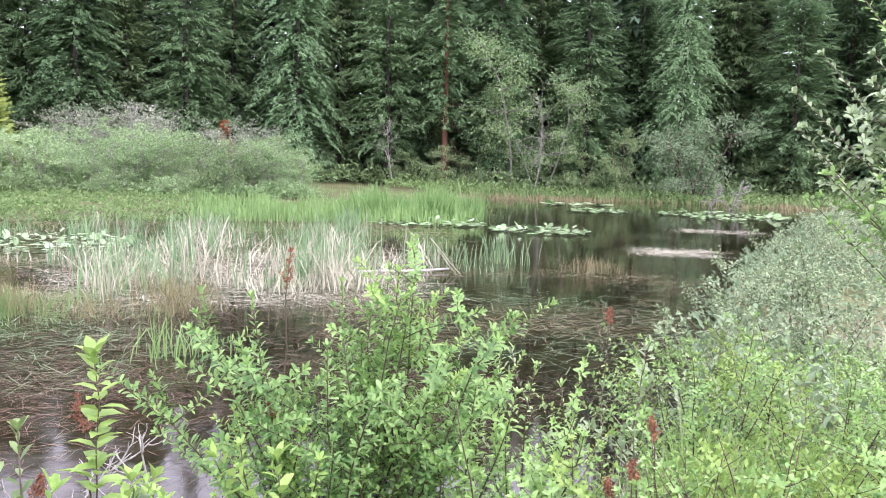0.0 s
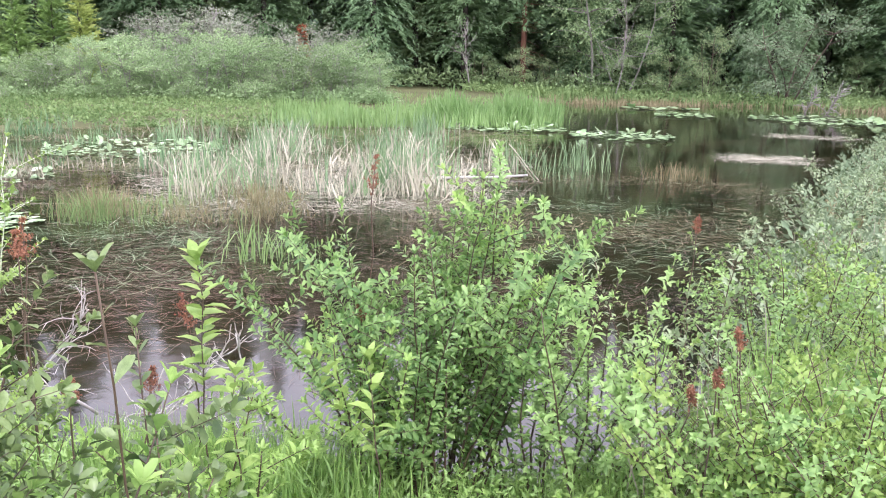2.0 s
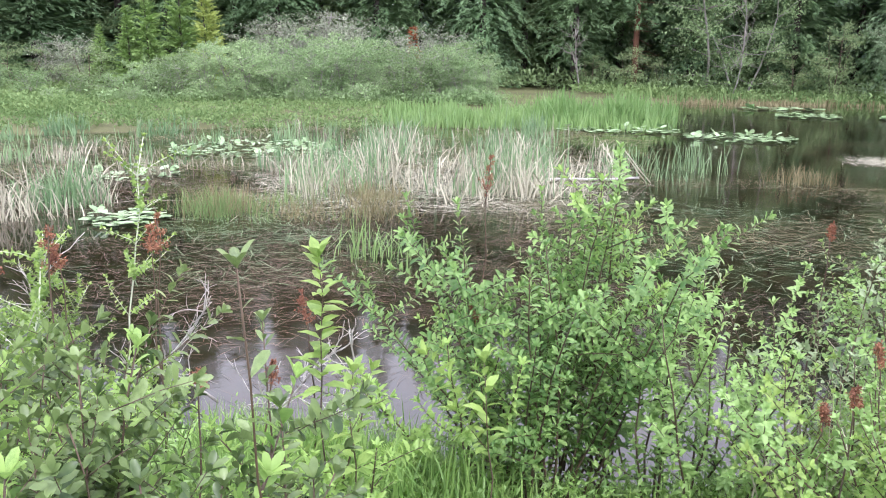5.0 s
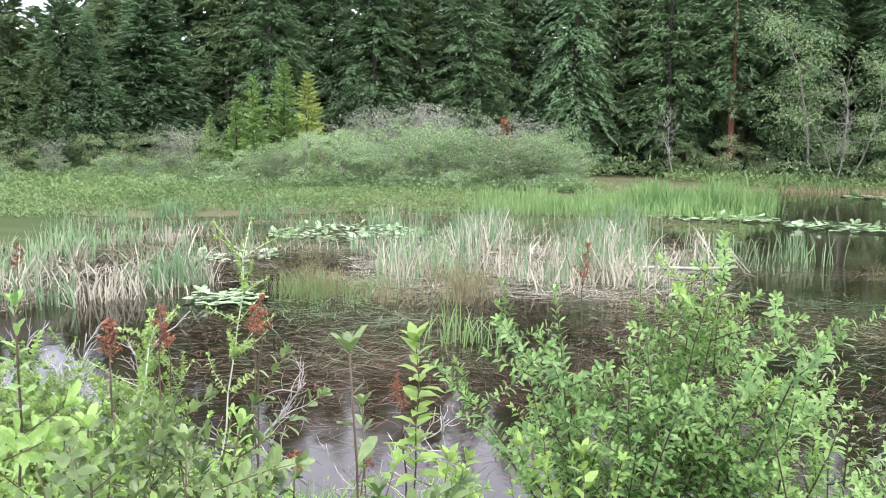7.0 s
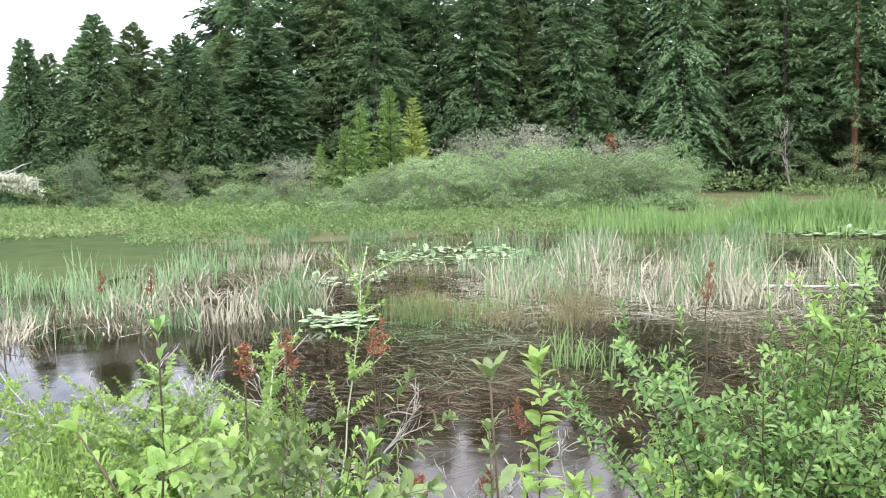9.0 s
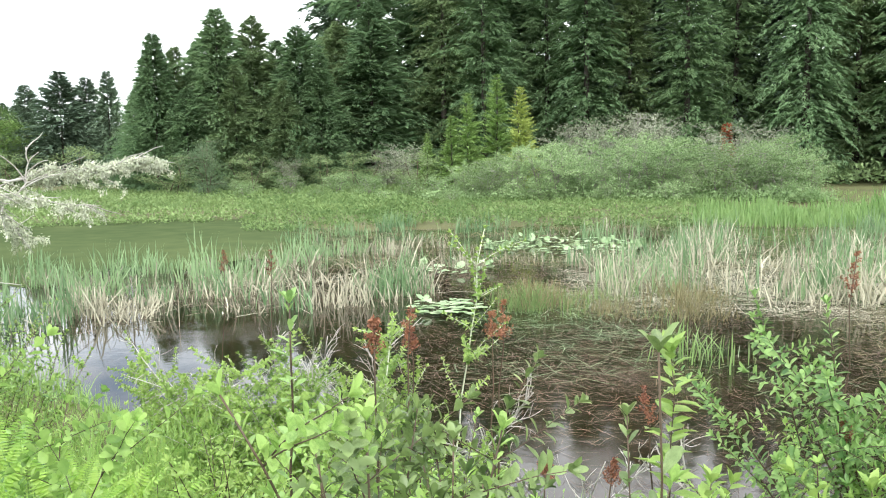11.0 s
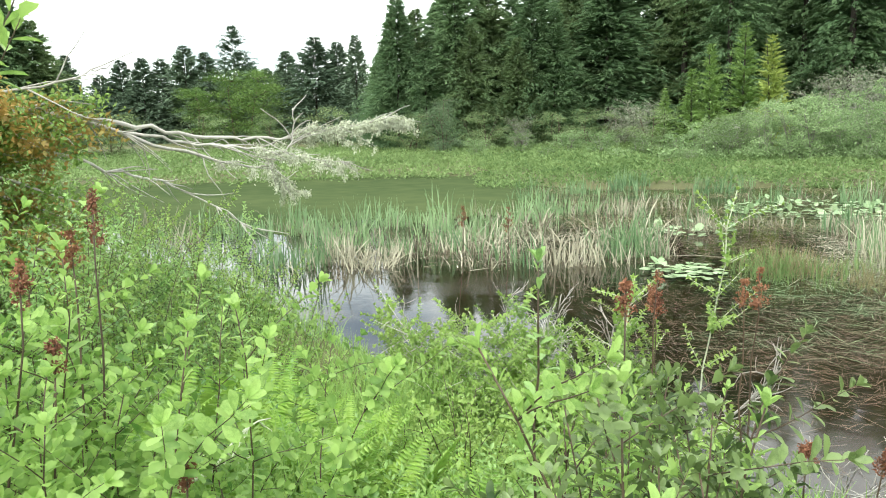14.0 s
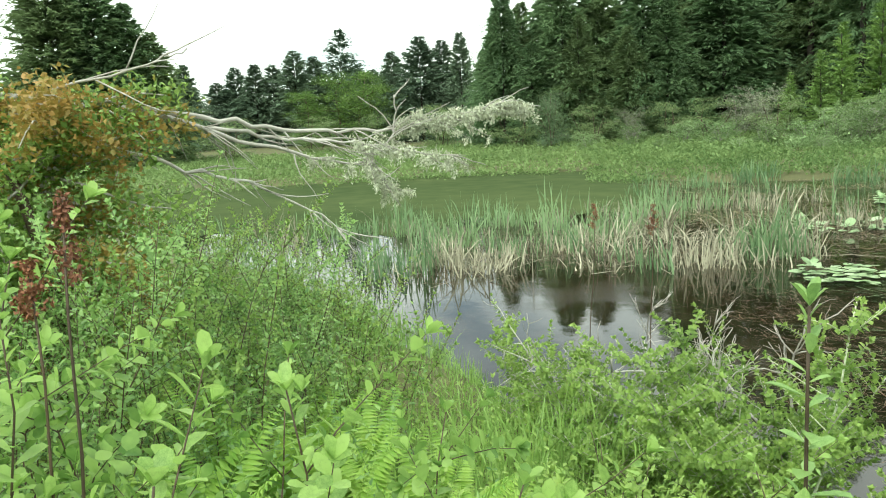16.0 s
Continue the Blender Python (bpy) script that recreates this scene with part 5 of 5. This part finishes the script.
for i, (az, d, n, ln) in enumerate(((62, 1.9, 10, 0.72), (66, 1.75, 10, 0.7), (70, 1.65, 9, 0.66), (58, 2.1, 9, 0.7), (64, 2.5, 10, 0.75), (60.5, 2.8, 9, 0.7), (69, 2.8, 10, 0.8), (54, 2.1, 8, 0.6), (73.5, 1.6, 9, 0.62), (56, 1.65, 9, 0.62), (50, 1.9, 8, 0.5), (21, 2.6, 8, 0.5), (17, 2.5, 8, 0.48), (26, 2.0, 8, 0.5), (65, 3.4, 9, 0.7), (72, 3.3, 9, 0.8), (67, 2.2, 10, 0.75), (61, 1.5, 9, 0.6), (24, 2.7, 8, 0.5), (75, 2.6, 10, 0.85), (70.5, 3.6, 10, 0.85), (67.5, 3.1, 10, 0.8), (63, 3.1, 9, 0.75), (78.5, 3.2, 10, 0.9), (68, 1.45, 9, 0.6), (74, 3.9, 9, 0.9))):
    fern(az, d + 0.25, n, ln * 0.85, 470 + i)


def bank(az0, az1, d0, cut, n, seed, clump=0.12):
    """Places on the near bank between d0 and the water's edge (at most cut)."""
    global rng
    rng = np.random.default_rng(seed)
    k = max(4, n // 10)
    az = rng.uniform(az0, az1, k)
    edge = np.minimum(np.interp(az, NEAR_AZ, NEAR_D) + 0.1, cut)
    d = np.sqrt(rng.uniform(0, 1, k) * np.maximum(edge ** 2 - d0 ** 2, 0.1) + d0 ** 2)
    i = rng.integers(0, k, n)
    xy = polar(az[i], d[i]) + rng.normal(0, clump, (n, 2))
    return np.column_stack([xy, ground_z(xy[:, 0], xy[:, 1]) - 0.02])


bed("bank_grass", bank(-34, 95, 1.3, 7, 12000, 500), 0.26, 0.006, GRASS, "fresh green grass growing on the bank", "grass", 0.45)
bed("bank_grass", bank(52, 76, 2.4, 4.3, 3200, 501, 0.16), 0.42, 0.007, GRASS, "tall bright green grass growing on the bank", "grass", 0.35)
bed("bank_grass", bank(-32, -18, 2.0, 4, 1300, 502), 0.4, 0.007, GRASS, "tall green grass growing on the bank", "grass", 0.4)
bed("dry_grass", bank(-32, -12, 2.2, 9, 500, 503), 0.5, 0.006, DEAD, "dry pale grass blades among the green", "grass", 0.5)
bed("bank_grass", bank(10, 34, 2.5, 4, 2500, 504), 0.4, 0.008, GRASS, "fresh green grass at the water's edge", "grass", 0.4)

bed("bank_grass", bank(96, 325, 0.9, 6, 24000, 506), 0.28, 0.008, GRASS, "fresh green grass growing behind the path", "grass", 0.45)


def herbs(name, p, low, high, leaf, material, label):
    g, n = Geo(), len(p)
    p = p + np.column_stack([np.zeros((n, 2)), rng.uniform(low, high, n)])
    leaves(g, p, rng.normal(0, 1, (n, 3)) + UP * 0.25, UP + rng.normal(0, 0.5, (n, 3)), leaf * rng.uniform(0.6, 1.3, n), leaf * 0.5 * rng.uniform(0.6, 1.3, n))
    tagged(new(name, g.mesh(name, material)), label, "undergrowth", kind="stuff")


herbs("undergrowth", bank(-34, 95, 1.2, 3.0, 14000, 510, 0.1), 0.02, 0.22, 0.036, LEAF, "leafy green undergrowth covering the bank")
herbs("undergrowth", bank(40, 95, 1.2, 5, 14000, 511, 0.1), 0.03, 0.3, 0.034, LEAF_LIME, "lime green undergrowth covering the bank")
bed("bank_grass", bank(46, 72, 4.2, 9, 3000, 505), 0.24, 0.006, GRASS, "short green grass along the water edge", "grass", 0.4)
herbs("undergrowth", bank(66, 95, 4, 9, 12000, 513, 0.15), 0.03, 0.5, 0.034, LEAF, "leafy green undergrowth covering the bank")
herbs("undergrowth", bank(-34, -12, 1.4, 7, 6000, 512, 0.15), 0.03, 0.3, 0.04, LEAF, "green undergrowth along the bank")
bed("bank_sedge", bank(-34, -17, 6.5, 40, 1100, 514, 0.3), 0.32, 0.014, SEDGE, "tan and green sedge along the pond edge", "sedge", 0.5)
herb_layer("bank_herbs", bank(-34, -17, 6.5, 40, 2600, 515, 0.35), 0.0, 0.4, 0.12, CROWN_BLUE, "leafy green herbs along the pond edge")
herbs("undergrowth", bank(96, 325, 0.9, 6, 8000, 516, 0.15), 0.02, 0.14, 0.035, LEAF, "low leafy herbs covering the ground behind the path")
leafy_stems("leafy_herbs", bank(38, 72, 1.7, 3.2, 1100, 520, 0.2), 0.45, 0.042, 13, LEAF, "fresh green leafy herbs crowding the bank")
leafy_stems("leafy_herbs", bank(46, 80, 2.0, 3.6, 900, 521, 0.25), 0.45, 0.036, 14, LEAF_LIME, "lime green leafy herbs among the grass")
leafy_stems("leafy_herbs", bank(70, 94, 3.4, 8.5, 1500, 522, 0.3), 0.85, 0.042, 16, LEAF, "tall fresh green herbs along the bank")
leafy_stems("leafy_herbs", bank(-34, -16, 1.9, 4.0, 700, 523, 0.2), 0.5, 0.05, 13, LEAF_LIME, "lime green leafy herbs covering the eastern bank")
leafy_stems("leafy_herbs", bank(-34, -17, 4.0, 16, 420, 524, 0.4), 0.42, 0.075, 12, LEAF_GREY, "pale grey-green herbs along the eastern bank")
leafy_stems("leafy_herbs", bank(-10, 36, 1.5, 3.3, 420, 525, 0.2), 0.34, 0.045, 11, LEAF_FRESH, "fresh green leafy shoots under the spirea")
leafy_stems("leafy_herbs", bank(44, 66, 1.35, 2.6, 520, 526, 0.18), 0.5, 0.055, 12, LEAF_FRESH, "bright green leafy shoots beside the path", 0.2, 0.42)
clumps("bank_herbs", bank(-34, -18, 4.5, 34, 700, 530, 0.5), 0.4, 0.28, 18, 0.11, CROWN_BLUE, "low dark green herbs covering the eastern bank")
